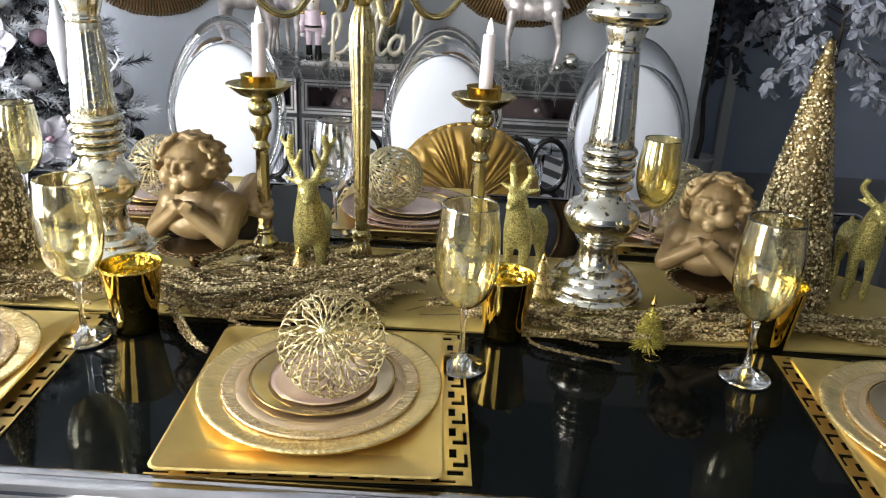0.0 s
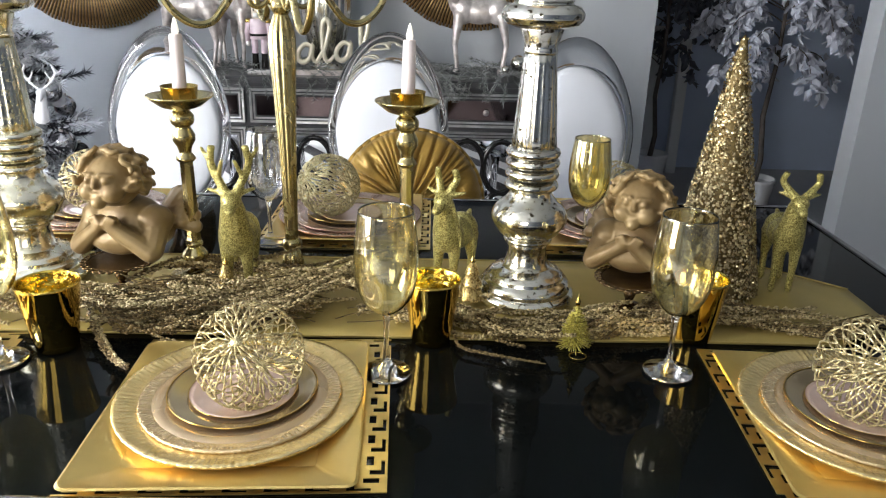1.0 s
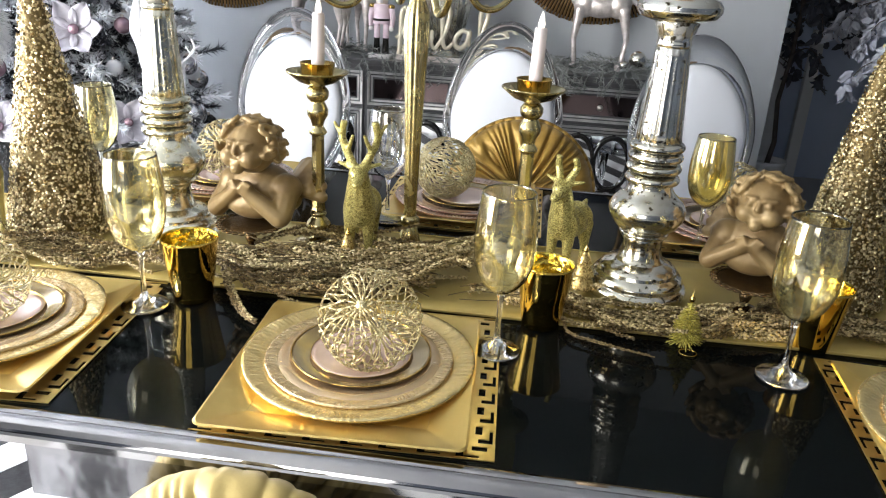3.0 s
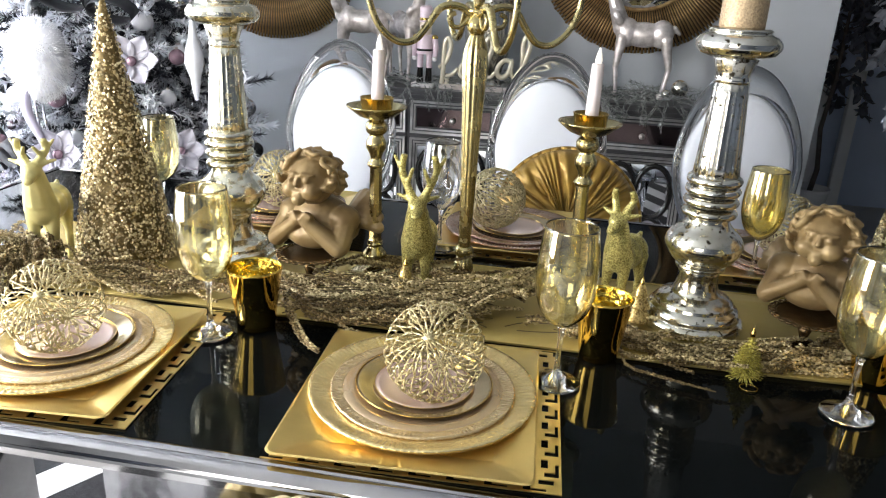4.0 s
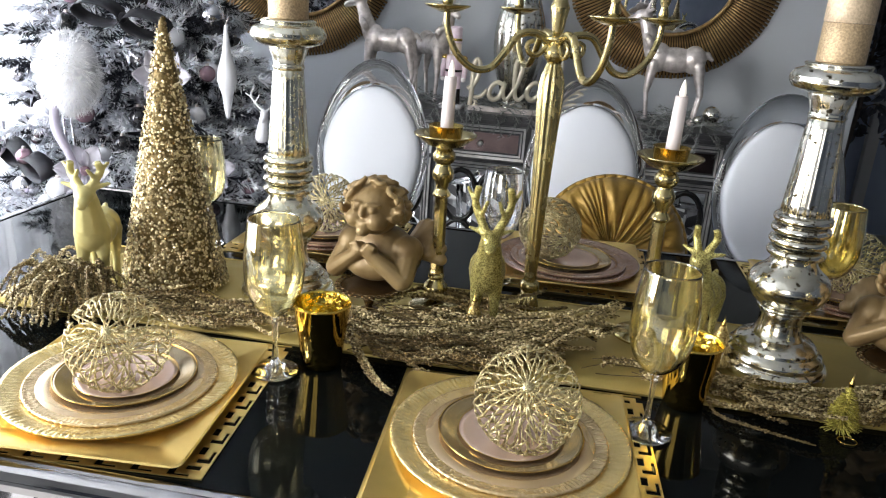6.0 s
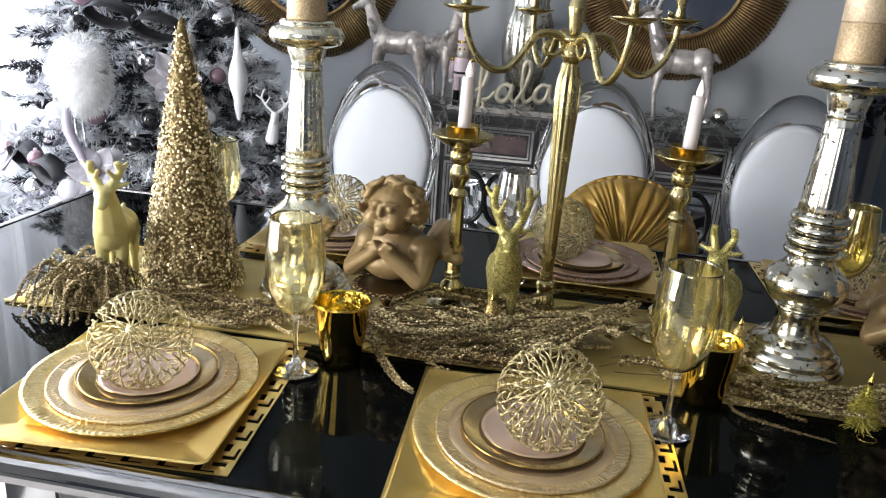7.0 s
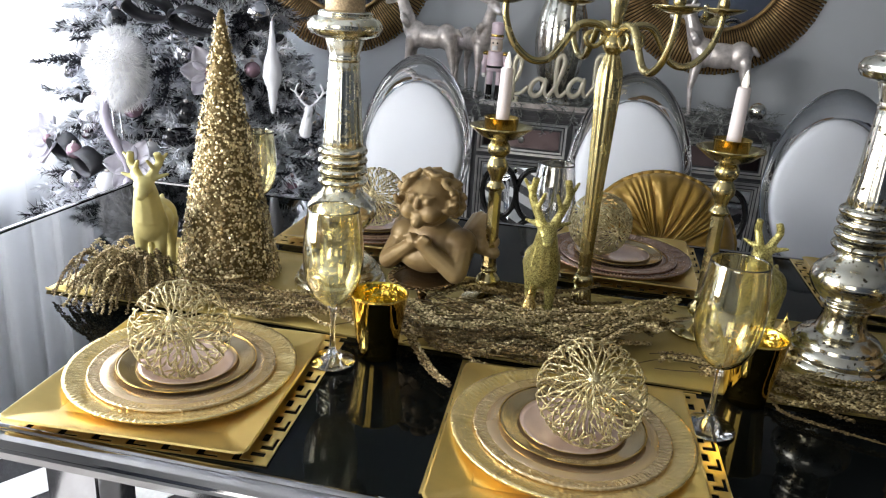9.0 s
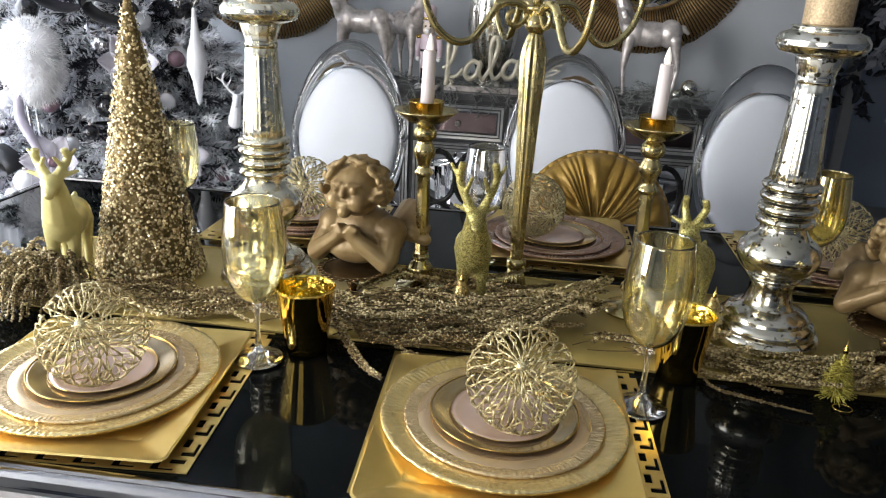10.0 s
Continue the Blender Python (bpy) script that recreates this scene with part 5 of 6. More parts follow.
# ---- figures on the sideboard ----
def silver_deer(x, y, rz, s, label):
    bm = bmesh.new()
    ball((0, 0, 0.215), 0.045, bm, 3, (1.7, 0.8, 0.95))
    ball((0.055, 0, 0.220), 0.045, bm, 3, (0.9, 0.85, 1.1))
    ball((-0.060, 0, 0.220), 0.045, bm, 3, (0.9, 0.88, 1.05))
    capsule((0.075, 0, 0.235), (0.115, 0, 0.335), 0.032, 0.021, bm)
    ball((0.125, 0, 0.352), 0.025, bm, 3, (1.25, 0.85, 0.9))
    capsule((0.135, 0, 0.348), (0.172, 0, 0.332), 0.018, 0.012, bm)
    for sy in (-1, 1):
        for bx, kx, fx in ((0.070, 0.082, 0.072), (-0.078, -0.098, -0.085)):
            capsule((bx, sy * 0.022, 0.200), (kx, sy * 0.024, 0.105), 0.021, 0.010, bm)
            capsule((kx, sy * 0.024, 0.105), (fx, sy * 0.024, 0.018), 0.0085, 0.007, bm)
            ball((fx + 0.004, sy * 0.024, 0.010), 0.011, bm, 2, (1.2, 0.9, 0.9))
        capsule((0.112, sy * 0.020, 0.366), (0.096, sy * 0.046, 0.374), 0.009, 0.005, bm, 6)
        p = smooth_profile([(0.116, sy * 0.010, 0.372), (0.100, sy * 0.028, 0.410), (0.082, sy * 0.050, 0.450), (0.095, sy * 0.058, 0.490)], 3)
        tube(p, 0.006, 6, bm)
        capsule((0.098, sy * 0.030, 0.414), (0.120, sy * 0.036, 0.446), 0.005, 0.004, bm, 6)
        capsule((0.084, sy * 0.048, 0.446), (0.060, sy * 0.060, 0.470), 0.005, 0.004, bm, 6)
    capsule((-0.100, 0, 0.240), (-0.118, 0, 0.225), 0.012, 0.007, bm, 6)
    # rosette collar
    for k in range(12):
        a = 2 * math.pi * k / 12
        ball((0.092 + 0.014 * math.sin(a), 0.036 * math.cos(a), 0.268 + 0.020 * math.sin(a)), 0.014, bm, 2)
    bm.transform(Matrix.Scale(s, 4))
    o = part("silver_deer", bm, M_silver)
    o.matrix_world = pose(x, y, SZ + 0.001, 0, 0, rz)
    fuse(o, 0.0042, 2)
    return tagged(o, label, "figurine", "silver deer statues")


silver_deer(-1.045, 2.76, 176, 1.25, "large aged silver deer statue with rosette collar on the sideboard")
silver_deer(0.245, 2.80, 176, 1.30, "large aged silver deer statue standing on greenery on the sideboard")
silver_deer(-0.86, 2.88, -50, 1.2, "aged silver deer statue behind the nutcracker")


def nutcracker(x, y):
    bm = bmesh.new()

    def add(fn, slot):
        k = len(bm.faces)
        fn()
        bm.faces.ensure_lookup_table()
        for f in bm.faces[k:]:
            f.material_index = slot

    add(lambda: box(-0.045, 0.045, -0.035, 0.035, 0, 0.018, bm), 0)
    for sx in (-1, 1):
        add(lambda: lathe([(0.0, 0.018), (0.015, 0.018), (0.014, 0.03), (0.012, 0.075), (0.014, 0.080), (0.0, 0.08)], 16, bm, Matrix.Translation((sx * 0.019, 0, 0))), 1)
        add(lambda: lathe([(0.0, 0.08), (0.0125, 0.08), (0.013, 0.135), (0.0, 0.136)], 16, bm, Matrix.Translation((sx * 0.019, 0, 0))), 2)
        add(lambda: tube([(sx * 0.040, 0, 0.198), (sx * 0.047, 0, 0.160), (sx * 0.044, -0.004, 0.125)], [0.0125, 0.0115, 0.010], 10, bm), 2)
        add(lambda: ball((sx * 0.043, -0.004, 0.118), 0.011, bm, 2), 0)
        add(lambda: ball((sx * 0.040, 0, 0.203), 0.015, bm, 2, (1, 1, 0.7)), 3)
    add(lambda: lathe([(0.0, 0.136), (0.036, 0.136), (0.034, 0.150), (0.033, 0.205), (0.030, 0.212), (0.0, 0.213)], 20, bm), 2)
    add(lambda: lathe([(0.0, 0.148), (0.0362, 0.148), (0.0362, 0.157), (0.0, 0.157)], 20, bm), 1)
    add(lambda: lathe([(0.0, 0.212), (0.022, 0.213), (0.025, 0.225), (0.025, 0.255), (0.021, 0.262), (0.0, 0.263)], 20, bm), 4)
    add(lambda: box(-0.010, 0.010, -0.030, -0.018, 0.218, 0.236, bm), 0)
    add(lambda: lathe([(0.0, 0.262), (0.027, 0.262), (0.028, 0.268), (0.024, 0.270), (0.026, 0.318), (0.018, 0.326), (0.0, 0.328)], 20, bm), 2)
    add(lambda: lathe([(0.0, 0.268), (0.0262, 0.268), (0.0268, 0.279), (0.0, 0.280)], 20, bm), 3)
    for sx in (-1, 1):
        add(lambda: ball((sx * 0.009, -0.024, 0.246), 0.004, bm, 1), 1)
    o = part("nutcracker_doll", bm, M_offwhite)
    for m in (M_blackcup, M_pink, M_gold, M_skin):
        o.data.materials.append(m)
    o.matrix_world = pose(x, y, SZ + 0.001, 0, 0, -6) @ Matrix.Scale(1.10, 4)
    tagged(o, "pale pink wooden nutcracker doll in black boots on white block", "doll")


M_offwhite = mat("off_white_paint", (0.80, 0.78, 0.76), 0.4, 0, grain=0.05, scale=30)
M_pink = mat("pale_pink_paint", (0.72, 0.58, 0.64), 0.35, 0, grain=0.08, scale=40)
M_skin = mat("cream_paint", (0.74, 0.62, 0.52), 0.4, 0, grain=0.05, scale=30)
nutcracker(-0.722, 2.67)


SCRIPT = {
    "f": (0.30, ((-0.04, 0.26), (0.10, 0.42), (0.19, 0.78), (0.15, 0.99), (0.08, 0.86), (0.05, 0.4), (0.02, 0.0), (0.0, -0.14), (0.05, -0.20), (0.11, -0.10), (0.09, 0.03), (0.20, 0.08), (0.31, 0.24))),
    "a": (0.40, ((0.30, 0.36), (0.19, 0.43), (0.07, 0.28), (0.05, 0.08), (0.14, 0.0), (0.25, 0.12), (0.31, 0.42), (0.29, 0.12), (0.35, 0.0), (0.43, 0.14))),
    "l": (0.26, ((0.02, 0.10), (0.14, 0.40), (0.23, 0.80), (0.20, 0.99), (0.12, 0.90), (0.09, 0.50), (0.10, 0.10), (0.17, 0.0), (0.27, 0.12))),
}


def sign():
    g = thing("word_sign", pose(-0.630, 2.66, SZ + 0.001), "gold cut-out script word sign standing on the sideboard", "sign")
    part("stand", box(-0.02, 0.52, -0.012, 0.018, 0, 0.022, bevel=0.002), M_silver, g, "", False)
    x = 0.0
    for ch in "falala":
        step, pts = SCRIPT[ch]
        path = [(0.255 * (x + px), 0.0, 0.175 * pz) for px, pz in pts]
        path = smooth_profile(path, 6)
        n = len(path)
        bm = tube(path, [0.0086 + 0.0030 * abs(math.sin(3.0 * k / n + 0.4)) for k in range(n)], 8)
        o = part("letter", bm, M_signgold, g)
        o.matrix_basis = pose(-0.01, 0, 0.048, 0, -4, 0) @ Matrix.Diagonal((1, 0.6, 1, 1))
        x += step


M_signgold = mat("pale_gold_sign", (0.60, 0.55, 0.42), 0.35, 0.4, grain=0.1, scale=30)
sign()


def vase():
    g = thing("silver_vase", pose(-0.45, 2.82, SZ + 0.001) @ Matrix.Diagonal((1.55, 1.55, 1.2, 1)), "tall fluted mercury glass vase on the sideboard", "vase")
    pr = smooth_profile([(0.045, 0.0, 0), (0.05, 0.01, 0), (0.04, 0.04, 0), (0.06, 0.12, 0), (0.075, 0.22, 0), (0.072, 0.32, 0), (0.055, 0.40, 0), (0.06, 0.44, 0)], 4)
    part("body", lathe([(0.0, 0.0)] + [(p.x, p.y) for p in pr] + [(0.055, 0.44), (0.05, 0.40), (0.0, 0.1)], 64, None, None, 16, 0.05), M_mercury, g)


vase()

for x, y, r in ((0.425, 2.72, 0.038), (0.36, 2.65, 0.018), (-0.62, 2.70, 0.020)):
    o = part("silver_bauble", ball((0, 0, 0), r, None, 3), M_mercury)
    o.matrix_world = pose(x, y, SZ + r + 0.028)
    tagged(o, "silver mercury glass bauble resting in the greenery", "bauble", "silver baubles")


def greenery():
    rng = random.Random(33)
    v, f = [], []

    def twig(a, b, r):
        k = len(v)
        d = (b - a).normalized()
        u = d.cross(Vector((0.2, 0.1, 1))).normalized()
        w = d.cross(u)
        for p, q in ((a, r), (b, r * 0.4)):
            for j in range(3):
                v.append(tuple(p + q * (u * math.cos(2.094 * j) + w * math.sin(2.094 * j))))
        for j in range(3):
            f.append((k + j, k + (j + 1) % 3, k + 3 + (j + 1) % 3, k + 3 + j))

    for i in range(300):
        x = rng.choice((rng.uniform(-0.70, -0.25), rng.uniform(-0.05, 0.48), rng.uniform(-0.05, 0.48), rng.uniform(-1.15, -0.75)))
        p = Vector((x, rng.uniform(2.59, 2.95), SZ + 0.006 + rng.uniform(0, 0.035)))
        a = rng.uniform(0, 2 * math.pi)
        e = rng.uniform(-0.25, 0.45)
        q = p
        d = Vector((math.cos(a) * math.cos(e), math.sin(a) * math.cos(e), math.sin(e)))
        if rng.random() < 0.16:
            p.y = 2.575
            d = Vector((rng.uniform(-0.6, 0.6), -0.35, -0.7)).normalized()
        for s in range(5):
            n = q + d * rng.uniform(0.016, 0.028)
            if n.y > 2.585:
                n.z = max(n.z, SZ + 0.004)
            twig(q, n, 0.0018)
            for t in range(5):
                dd = (d + Vector((rng.uniform(-1, 1), rng.uniform(-1, 1), rng.uniform(-0.5, 0.8)))).normalized()
                m = q.lerp(n, rng.random())
                e2 = m + dd * rng.uniform(0.012, 0.026)
                if e2.y > 2.585:
                    e2.z = max(e2.z, SZ + 0.003)
                twig(m, e2, 0.0016)
            q = n
            d = (d + Vector((rng.uniform(-.3, .3), rng.uniform(-.3, .3), rng.uniform(-.25, .1)))).normalized()
    me = bpy.data.meshes.new("greenery")
    me.from_pydata(v, [], f)
    me.materials.append(M_frost)
    o = new("greenery", me)
    tagged(o, "frosted grey fir and twig greenery along the sideboard top", "greenery", "", "stuff")


M_frost = island_mat("frosted_twig", (0.42, 0.43, 0.42), (0.12, 0.13, 0.12), 0.6, 0.1)
greenery()


# ---- flocked tree ----
TREE = Vector((-1.90, 2.12, 0.0))


def flocked_tree():
    rng = random.Random(77)
    g = thing("flocked_fir", pose(*TREE), "tall flocked white and dark fir tree hung with ornaments", "fir tree")
    part("trunk", tube([(0, 0, 0.012), (0.005, 0, 0.8), (0, 0.004, 1.6), (0, 0, 2.15)], [0.035, 0.028, 0.018, 0.006], 10), M_bark, g)
    v, f = {0: [], 1: []}, {0: [], 1: []}

    def spike(c, a, b, r):
        vv, ff = v[c], f[c]
        k = len(vv)
        d = (b - a).normalized()
        u = d.cross(Vector((0.17, 0.31, 0.9))).normalized()
        w = d.cross(u)
        for j in range(3):
            vv.append(tuple(a + r * (u * math.cos(2.094 * j) + w * math.sin(2.094 * j))))
        vv.append(tuple(b))
        for j in range(3):
            ff.append((k + j, k + (j + 1) % 3, k + 3))

    n = 390
    for i in range(n):
        t = (i + 0.5) / n
        z = 0.22 + 1.85 * t ** 0.92
        reach = 0.68 * (1 - 0.78 * t) * rng.uniform(0.72, 1.06)
        a = i * 2.39996 + rng.uniform(-0.2, 0.2)
        d = Vector((math.cos(a), math.sin(a), rng.uniform(-0.18, 0.12)))
        p = Vector((0, 0, z))
        tip = p + d * reach
        spike(1, p, tip, 0.006)
        for s in range(5):
            q0 = p.lerp(tip, 0.34 + 0.15 * s)
            side = d.cross(Vector((0, 0, 1))).normalized()
            for sgn in ((-1, 1) if s < 4 else (0,)):
                dd = (d + side * sgn * rng.uniform(0.5, 0.9) + Vector((0, 0, rng.uniform(-0.25, 0.2)))).normalized()
                ln = reach * 0.25 * rng.uniform(0.7, 1.1) * (1.2 - 0.1 * s)
                q1 = q0 + dd * ln
                m = 66
                tuft = rng.choice((0.06, 0.85, 1.6))
                spike(0 if tuft > 1 else 1, q0, q1, 0.006 if tuft > 1 else 0.004)
                for j in range(m):
                    u = (j + rng.random()) / m
                    c = q0.lerp(q1, u)
                    nd = (dd * 0.85 + Vector((rng.gauss(0, 1), rng.gauss(0, 1), rng.gauss(0, 1))) * 0.5).normalized()
                    white = rng.random() < (0.25 + 0.75 * u) * tuft
                    spike(0 if white else 1, c, c + nd * rng.uniform(0.026, 0.050), 0.0050 if white else 0.0024)
    for c, name, m in ((0, "flocked_needles", M_flock), (1, "dark_needles", M_needle)):
        me = bpy.data.meshes.new(name)
        me.from_pydata(v[c], [], f[c])
        me.materials.append(m)
        o = new(name, me)
        o.parent = g
        tagged(o, "", "", "", "stuff")


M_bark = mat("dark_bark", (0.05, 0.035, 0.025), 0.8, 0, grain=0.3, scale=30)
M_flock = island_mat("snow_flock", (0.93, 0.94, 0.97), (0.74, 0.76, 0.82), 0.85, 0)
M_needle = island_mat("dark_fir_needle", (0.030, 0.034, 0.050), (0.008, 0.009, 0.015), 0.7, 0)
flocked_tree()

M_bb = mat("black_bauble", (0.012, 0.012, 0.016), 0.12, 0, coat=0.6)
M_bw = mat("white_bauble", (0.80, 0.80, 0.84), 0.3, 0, grain=0.05)
M_bs = mat("silver_bauble", (0.72, 0.71, 0.75), 0.16, 1.0, grain=0.2, scale=60)
M_bp = mat("mauve_bauble", (0.46, 0.30, 0.36), 0.22, 0.5, grain=0.2, scale=40)
M_ribbon = mat("black_satin_ribbon", (0.010, 0.010, 0.014), 0.45, 0, grain=0.2, scale=30)


def bauble(p, r, m, label):
    g = thing("bauble", Matrix.Translation(p), label, "bauble", "tree baubles")
    part("globe", ball((0, 0, 0), r, None, 3), m, g)
    part("cap", lathe([(0.0, r - 0.002), (r * 0.22, r - 0.002), (r * 0.2, r + 0.007), (0.0, r + 0.008)], 12), M_silver, g)


rng = random.Random(5)
for i in range(64):
    t = rng.random()
    z = 0.45 + 1.2 * t
    a = rng.uniform(-2.9, 0.55)
    rad = 0.70 * (1 - 0.78 * ((z - 0.22) / 1.85)) * rng.uniform(0.82, 0.98)
    m, lab = rng.choice(((M_bb, "glossy black bauble hanging on the tree"), (M_bw, "matt white bauble hanging on the tree"), (M_bs, "silver bauble hanging on the tree"), (M_bp, "mauve pink bauble hanging on the tree")))
    bauble((TREE.x + rad * math.cos(a), TREE.y + rad * math.sin(a), z), rng.uniform(0.026, 0.050), m, lab)


def flower(p, rz, s, m, label):
    g = thing("fabric_flower", Matrix.Translation(p) @ pose(0, 0, 0, 70, 0, rz) @ Matrix.Scale(s, 4), label, "flower", "fabric flowers on the tree")
    for k in range(6):
        bm = bmesh.new()
        rows = []
        for i in range(6):
            t = i / 5
            w = 0.030 * math.sin(math.pi * (0.12 + 0.86 * t)) + 0.002
            rows.append([bm.verts.new((0.008 + 0.072 * t, w * q, 0.012 * t + 0.014 * t * t + 0.010 * q * q)) for q in (-1, -0.5, 0, 0.5, 1)])
        for a, b in zip(rows, rows[1:]):
            for q in range(4):
                bm.faces.new((a[q], a[q + 1], b[q + 1], b[q]))
        bm.transform(Matrix.Rotation(2 * math.pi * k / 6, 4, 'Z'))
        o = part("petal", bm, m, g)
        sd = o.modifiers.new("thick", 'SOLIDIFY')
        sd.thickness = 0.0015
    part("centre", ball((0, 0, 0.012), 0.015, None, 2), M_bp, g)


M_petal = mat("grey_satin_petal", (0.50, 0.48, 0.54), 0.4, 0.1, grain=0.2, scale=40, sheen=0.3)
for p, rz, s in (((-1.58, 1.70, 1.02), 20, 1.2), ((-1.80, 1.55, 0.70), 10, 1.2), ((-2.25, 1.70, 0.72), -25, 1.3), ((-1.45, 1.75, 0.70), 40, 1.1)):
    flower(p, rz, s, M_petal, "grey satin poinsettia flower pinned on the tree")


def icicle(p, label):
    g = thing("finial_ornament", Matrix.Translation(p) @ Matrix.Scale(1.15, 4), label, "ornament")
    part("drop", lathe([(0.0, -0.12), (0.006, -0.115), (0.011, -0.09), (0.016, -0.05), (0.030, -0.005), (0.027, 0.03), (0.014, 0.075), (0.008, 0.12), (0.005, 0.155), (0.0, 0.16)], 24), M_bw, g)
    part("hook", tube([(0, 0, 0.158), (0.004, 0, 0.170), (0.012, 0, 0.180)], 0.002, 6), M_silver, g)


icicle((-1.37, 1.75, 1.03), "long white glitter drop ornament hanging on the tree")


def deer_head(p):
    bm = bmesh.new()
    capsule((0, 0, 0), (0.01, -0.01, 0.06), 0.020, 0.013, bm)
    ball((0.012, -0.018, 0.070), 0.015, bm, 2, (0.9, 1.2, 0.95))
    capsule((0.012, -0.028, 0.066), (0.012, -0.046, 0.056), 0.010, 0.007, bm)
    for sx in (-1, 1):
        pth = smooth_profile([(0.012 + sx * 0.006, -0.010, 0.080), (0.012 + sx * 0.026, -0.006, 0.098), (0.012 + sx * 0.040, -0.004, 0.122), (0.012 + sx * 0.032, -0.004, 0.145)], 3)
        tube(pth, 0.004, 6, bm)
        capsule((0.012 + sx * 0.028, -0.006, 0.102), (0.012 + sx * 0.016, -0.008, 0.125), 0.0035, 0.003, bm, 6)
        capsule((0.012 + sx * 0.036, -0.004, 0.115), (0.012 + sx * 0.056, -0.004, 0.128), 0.0035, 0.003, bm, 6)
    o = part("deer_head_ornament", bm, M_bw)
    o.matrix_world = Matrix.Translation(p) @ pose(0, 0, 0, 0, 0, 15) @ Matrix.Scale(1.2, 4)
    fuse(o, 0.0026, 1)
    tagged(o, "small white deer head ornament with antlers on the tree", "ornament")


deer_head((-1.268, 1.80, 0.83))


def feather_bird(p):
    """A fluffy white long-legged bird hanging among the branches."""
    rngb = random.Random(3)
    g = thing("feather_bird", Matrix.Translation(p) @ Matrix.Scale(1.22, 4), "fluffy white feathered long-legged bird ornament on the tree", "ornament")
    bm = bmesh.new()
    ball((0, 0, 0), 0.080, bm, 3, (0.95, 0.8, 1.1))
    ball((0.0, 0, 0.07), 0.07, bm, 3, (1.15, 0.8, 0.8))
    part("body", bm, M_bw, g)
    v, f = [], []
    for i in range(3600):
        d = Vector((rngb.gauss(0, 1), rngb.gauss(0, 1), rngb.gauss(0, 1))).normalized()
        c = Vector((d.x * 0.078, d.y * 0.062, d.z * 0.105 + 0.025))
        e = c + d * rngb.uniform(0.008, 0.024) + Vector((0, 0, -0.008))
        u = d.cross(Vector((0.1, 0.3, 1))).normalized() * 0.0022
        k = len(v)
        v += [tuple(c - u), tuple(c + u), tuple(e), tuple(c + d * 0.002 + d.cross(u) )]
        f += [(k, k + 1, k + 2), (k + 1, k + 3, k + 2), (k + 3, k, k + 2)]
    me = bpy.data.meshes.new("plumage")
    me.from_pydata(v, [], f)
    me.materials.append(M_feather)
    o = new("plumage", me)
    o.parent = g
    tagged(o, "", "", "", "stuff")
    for dx, ln in ((-0.035, 0.20), (-0.010, 0.23)):
        part("leg", tube([(dx, 0, -0.05), (dx + 0.006, 0, -0.05 - ln * 0.5), (dx + 0.012, 0, -0.05 - ln)], 0.0035, 6), M_bs, g)
    part("neck", tube(smooth_profile([(-0.03, -0.03, -0.06), (-0.02, -0.05, -0.12), (0.015, -0.06, -0.18), (0.040, -0.06, -0.235), (0.045, -0.065, -0.275)], 4), [0.010 + 0.004 * math.sin(k / 3.0) for k in range(17)], 10), M_mauve, g, "greyish mauve drooping neck")
    part("head", ball((0.047, -0.066, -0.29), 0.016, None, 2, (0.9, 0.9, 1.4)), M_mauve, g)


M_feather = mat("white_feather", (0.93, 0.93, 0.94), 0.8)
M_mauve = mat("grey_mauve", (0.52, 0.48, 0.58), 0.45, 0.1, grain=0.1, scale=30)
feather_bird((-1.855, 1.58, 1.00))


def bow(p, rz):
    g = thing("ribbon_bow", Matrix.Translation(p) @ pose(0, 0, 0, 24, 12, rz) @ Matrix.Scale(1.05, 4), "wide black satin ribbon bow on the tree", "bow", "black bows")
    for sx in (-1, 1):
        bm = bmesh.new()
        rows = []
        for i in range(13):
            a = -math.pi + 2 * math.pi * i / 12
            rows.append([bm.verts.new((sx * (0.075 + 0.075 * math.cos(a)), w + 0.01 * math.sin(a), 0.032 * math.sin(a))) for w in (-0.03, 0, 0.03)])
        for a, b in zip(rows, rows[1:]):
            for q in range(2):
                bm.faces.new((a[q], a[q + 1], b[q + 1], b[q]))
        o = part("loop", bm, M_ribbon, g)
        sd = o.modifiers.new("thick", 'SOLIDIFY')
        sd.thickness = 0.0015
    part("knot", ball((0, 0, 0), 0.018, None, 2, (0.8, 1.4, 1.0)), M_ribbon, g)


bow((-2.09, 1.62, 0.70), -25)
bow((-1.67, 1.62, 1.215), 10)
bow((-1.42, 1.72, 0.55), 20)

# pale sack at the tree's foot
o = part("gift_sack", ball((0, 0, 0), 0.12, None, 3, (1.0, 0.9, 1.2)), M_mauve)
o.matrix_world = pose(-1.86, 1.38, 0.44)
for vtx in o.data.vertices:
    vtx.co *= 1 + 0.06 * noise.noise(vtx.co * 14)
tagged(o, "pale mauve fabric gift sack by the tree", "sack")
part("side_stool", box(-1.98, -1.74, 1.26, 1.50, 0.001, 0.302, bevel=0.01), M_dresser, None, "", False)
tagged(bpy.data.objects["side_stool"], "low grey stool by the tree holding a sack", "stool")


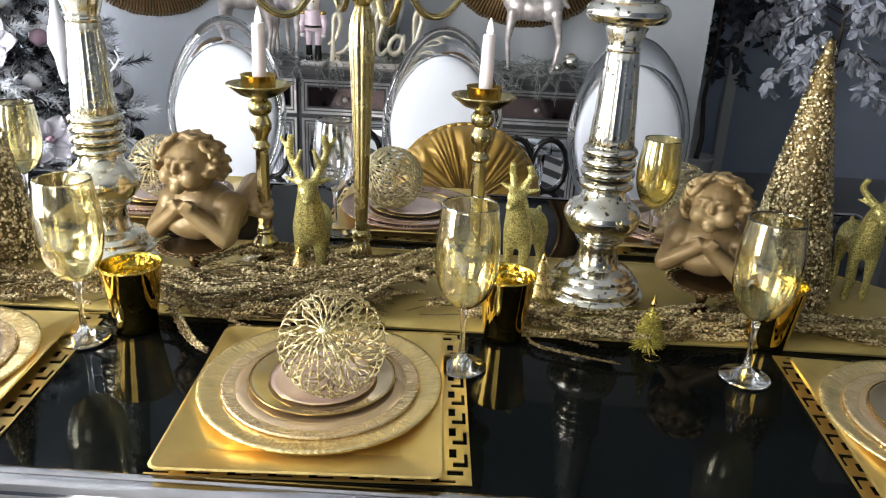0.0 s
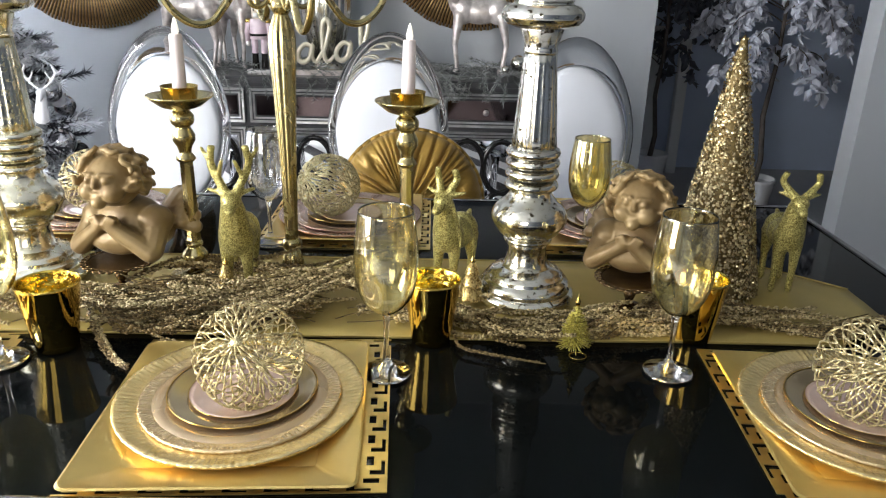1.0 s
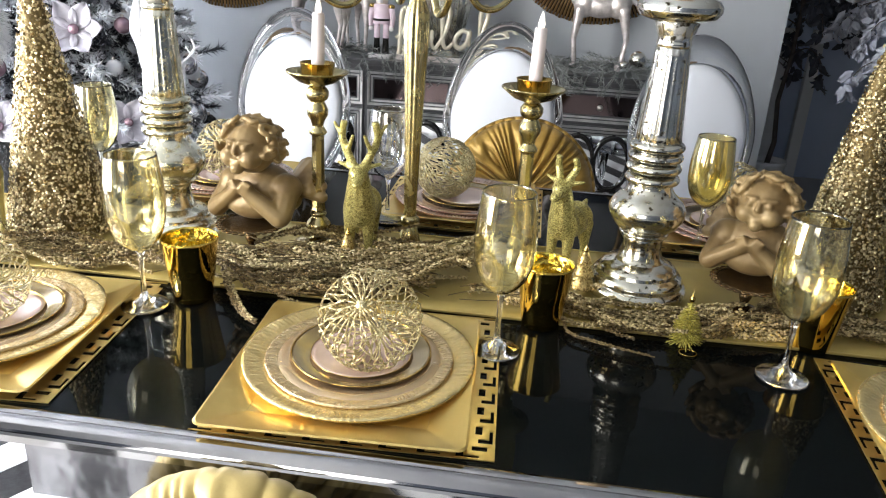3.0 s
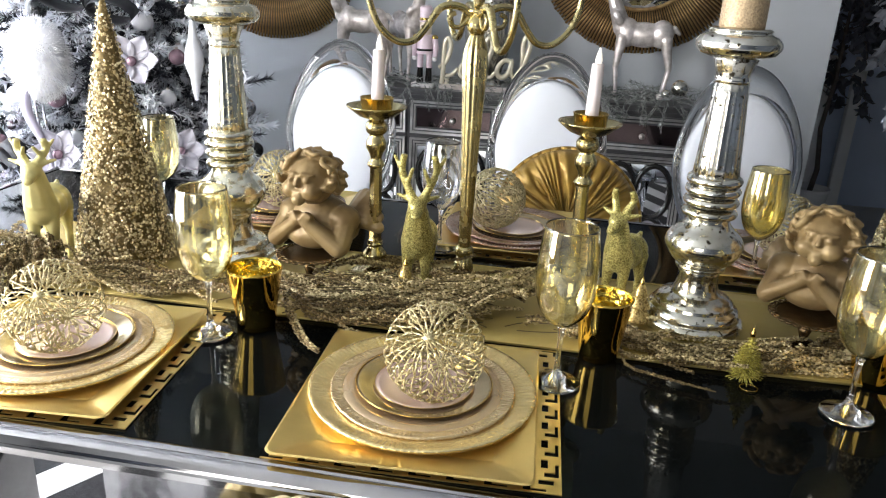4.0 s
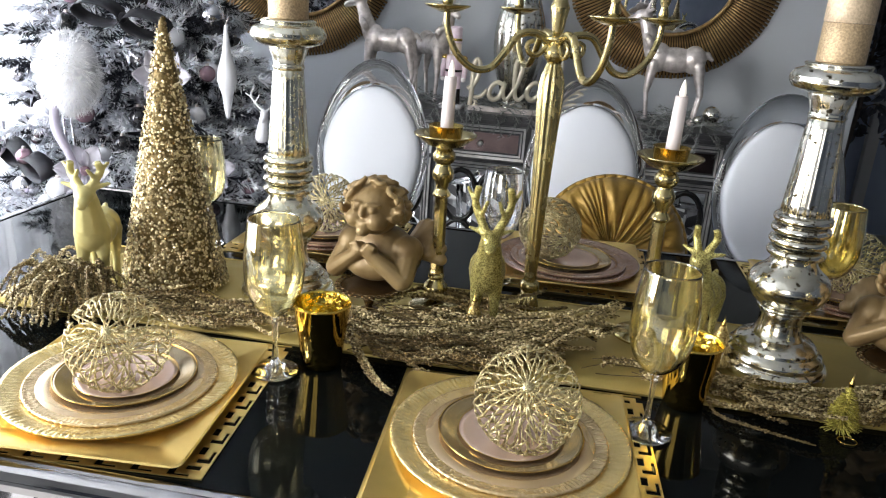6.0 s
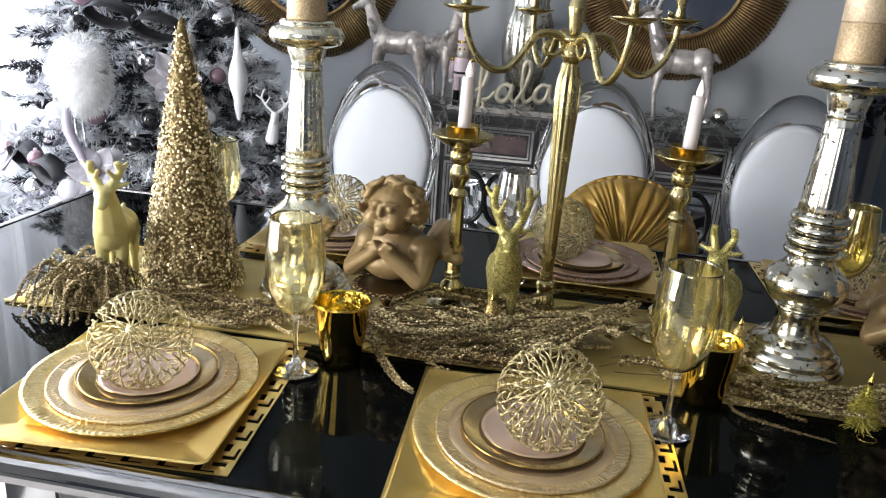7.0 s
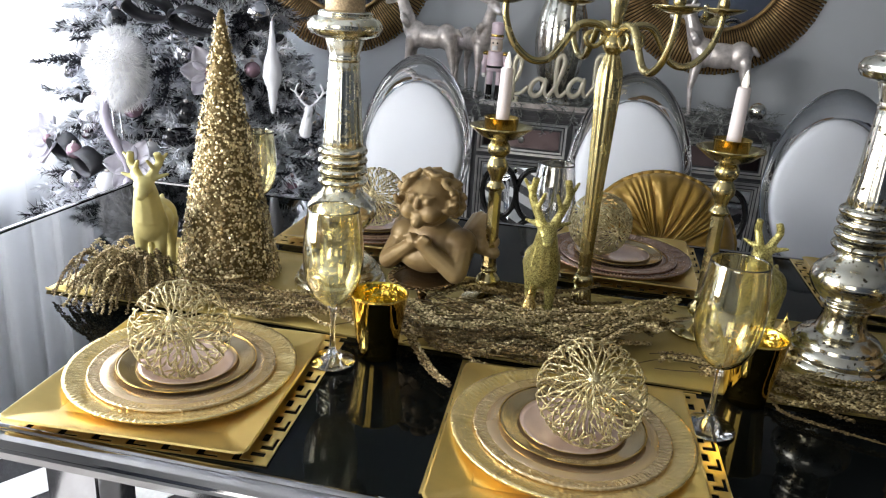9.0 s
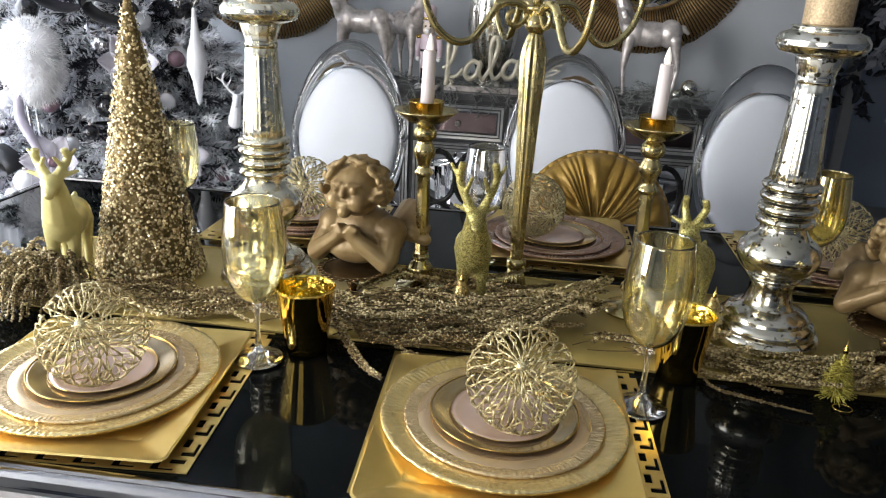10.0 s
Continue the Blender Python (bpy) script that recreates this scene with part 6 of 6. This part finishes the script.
# ---- right: ficus and hallway ----
def ficus(x, y, pot_r, z_top, seed, leaf_m, label, spread, zlo, zhi, n):
    rngf = random.Random(seed)
    g = thing("ficus_plant", pose(x, y, 0.001), label, "plant", "potted ficus plants")
    part("pot", lathe([(0.0, 0.0), (pot_r * 0.75, 0.0), (pot_r, z_top - 0.02), (pot_r * 1.06, z_top - 0.018), (pot_r * 1.06, z_top), (pot_r * 0.95, z_top), (pot_r * 0.9, z_top - 0.03), (0.0, z_top - 0.03)], 32), M_white, g, "white flared pot")
    part("trunk", tube([(0, 0, z_top - 0.03), (0.02, 0.01, 0.35), (-0.015, 0.0, 0.6), (0.01, 0, 0.9), (0, 0, zhi)], [0.018, 0.016, 0.014, 0.011, 0.006], 8), M_trunk, g)
    bm = bmesh.new()
    tips = []
    for i in range(48):
        z = zlo + 0.15 + (zhi - zlo - 0.2) * rngf.random()
        a = rngf.uniform(0, 2 * math.pi)
        r = spread * rngf.uniform(0.5, 1.0)
        p = smooth_profile([(0, 0, z), (0.4 * r * math.cos(a), 0.4 * r * math.sin(a), z + 0.06), (0.8 * r * math.cos(a), 0.8 * r * math.sin(a), z + 0.02), (r * math.cos(a), r * math.sin(a), z - 0.10)], 3)
        tube(p, [0.004 - 0.0025 * k / len(p) for k in range(len(p))], 5, bm)
        tips.append(p)
    part("branchwork", bm, M_trunk, g)
    v, f = [], []
    for i in range(n):
        p = rngf.choice(tips)
        c = p[rngf.randrange(3, len(p))] + Vector((rngf.uniform(-.03, .03), rngf.uniform(-.03, .03), rngf.uniform(-.03, .02)))
        d = Vector((rngf.uniform(-.8, .8), rngf.uniform(-.8, .8), rngf.uniform(-1.2, -0.1))).normalized()
        s = d.cross(Vector((rngf.uniform(-1, 1), rngf.uniform(-1, 1), 0.3))).normalized()
        nn = d.cross(s)
        L, W = rngf.uniform(0.055, 0.085), rngf.uniform(0.016, 0.025)
        k = len(v)
        v += [tuple(c), tuple(c + d * L * 0.35 + s * W), tuple(c + d * L * 0.40 - nn * 0.004), tuple(c + d * L * 0.35 - s * W), tuple(c + d * L * 0.75 + s * W * 0.6), tuple(c + d * L * 0.75 - s * W * 0.6), tuple(c + d * L - nn * 0.01)]
        f += [(k, k + 1, k + 2), (k, k + 2, k + 3), (k + 1, k + 4, k + 2), (k + 2, k + 5, k + 3), (k + 2, k + 4, k + 6), (k + 2, k + 6, k + 5)]
    me = bpy.data.meshes.new("foliage")
    me.from_pydata(v, [], f)
    me.materials.append(leaf_m)
    o = new("foliage", me)
    o.parent = g
    tagged(o, "", "", "", "stuff")


M_trunk = mat("grey_bark", (0.12, 0.10, 0.09), 0.8, 0, grain=0.3, scale=30)
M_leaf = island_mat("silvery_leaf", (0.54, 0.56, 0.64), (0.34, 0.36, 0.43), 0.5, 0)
# darker leaf colour for the ficus farther back
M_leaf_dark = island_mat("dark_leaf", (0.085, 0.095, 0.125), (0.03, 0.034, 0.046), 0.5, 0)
ficus(1.90, 3.42, 0.11, 0.25, 3, M_leaf, "potted ficus with silvery grey leaves in a white pot", 0.50, 0.72, 1.9, 2300)
ficus(1.46, 4.02, 0.11, 0.24, 6, M_leaf_dark, "potted ficus with leaves coloured darker, farther back in the hallway", 0.36, 0.62, 1.9, 1800)
for x in (1.36, 1.55, 1.74):
    o = part("post", box(x - 0.035, x + 0.035, 4.42, 4.48, 0.001, 1.0, bevel=0.004), M_white, None, "", False)
    tagged(o, "white painted upright post in the hallway", "post", "hallway posts")
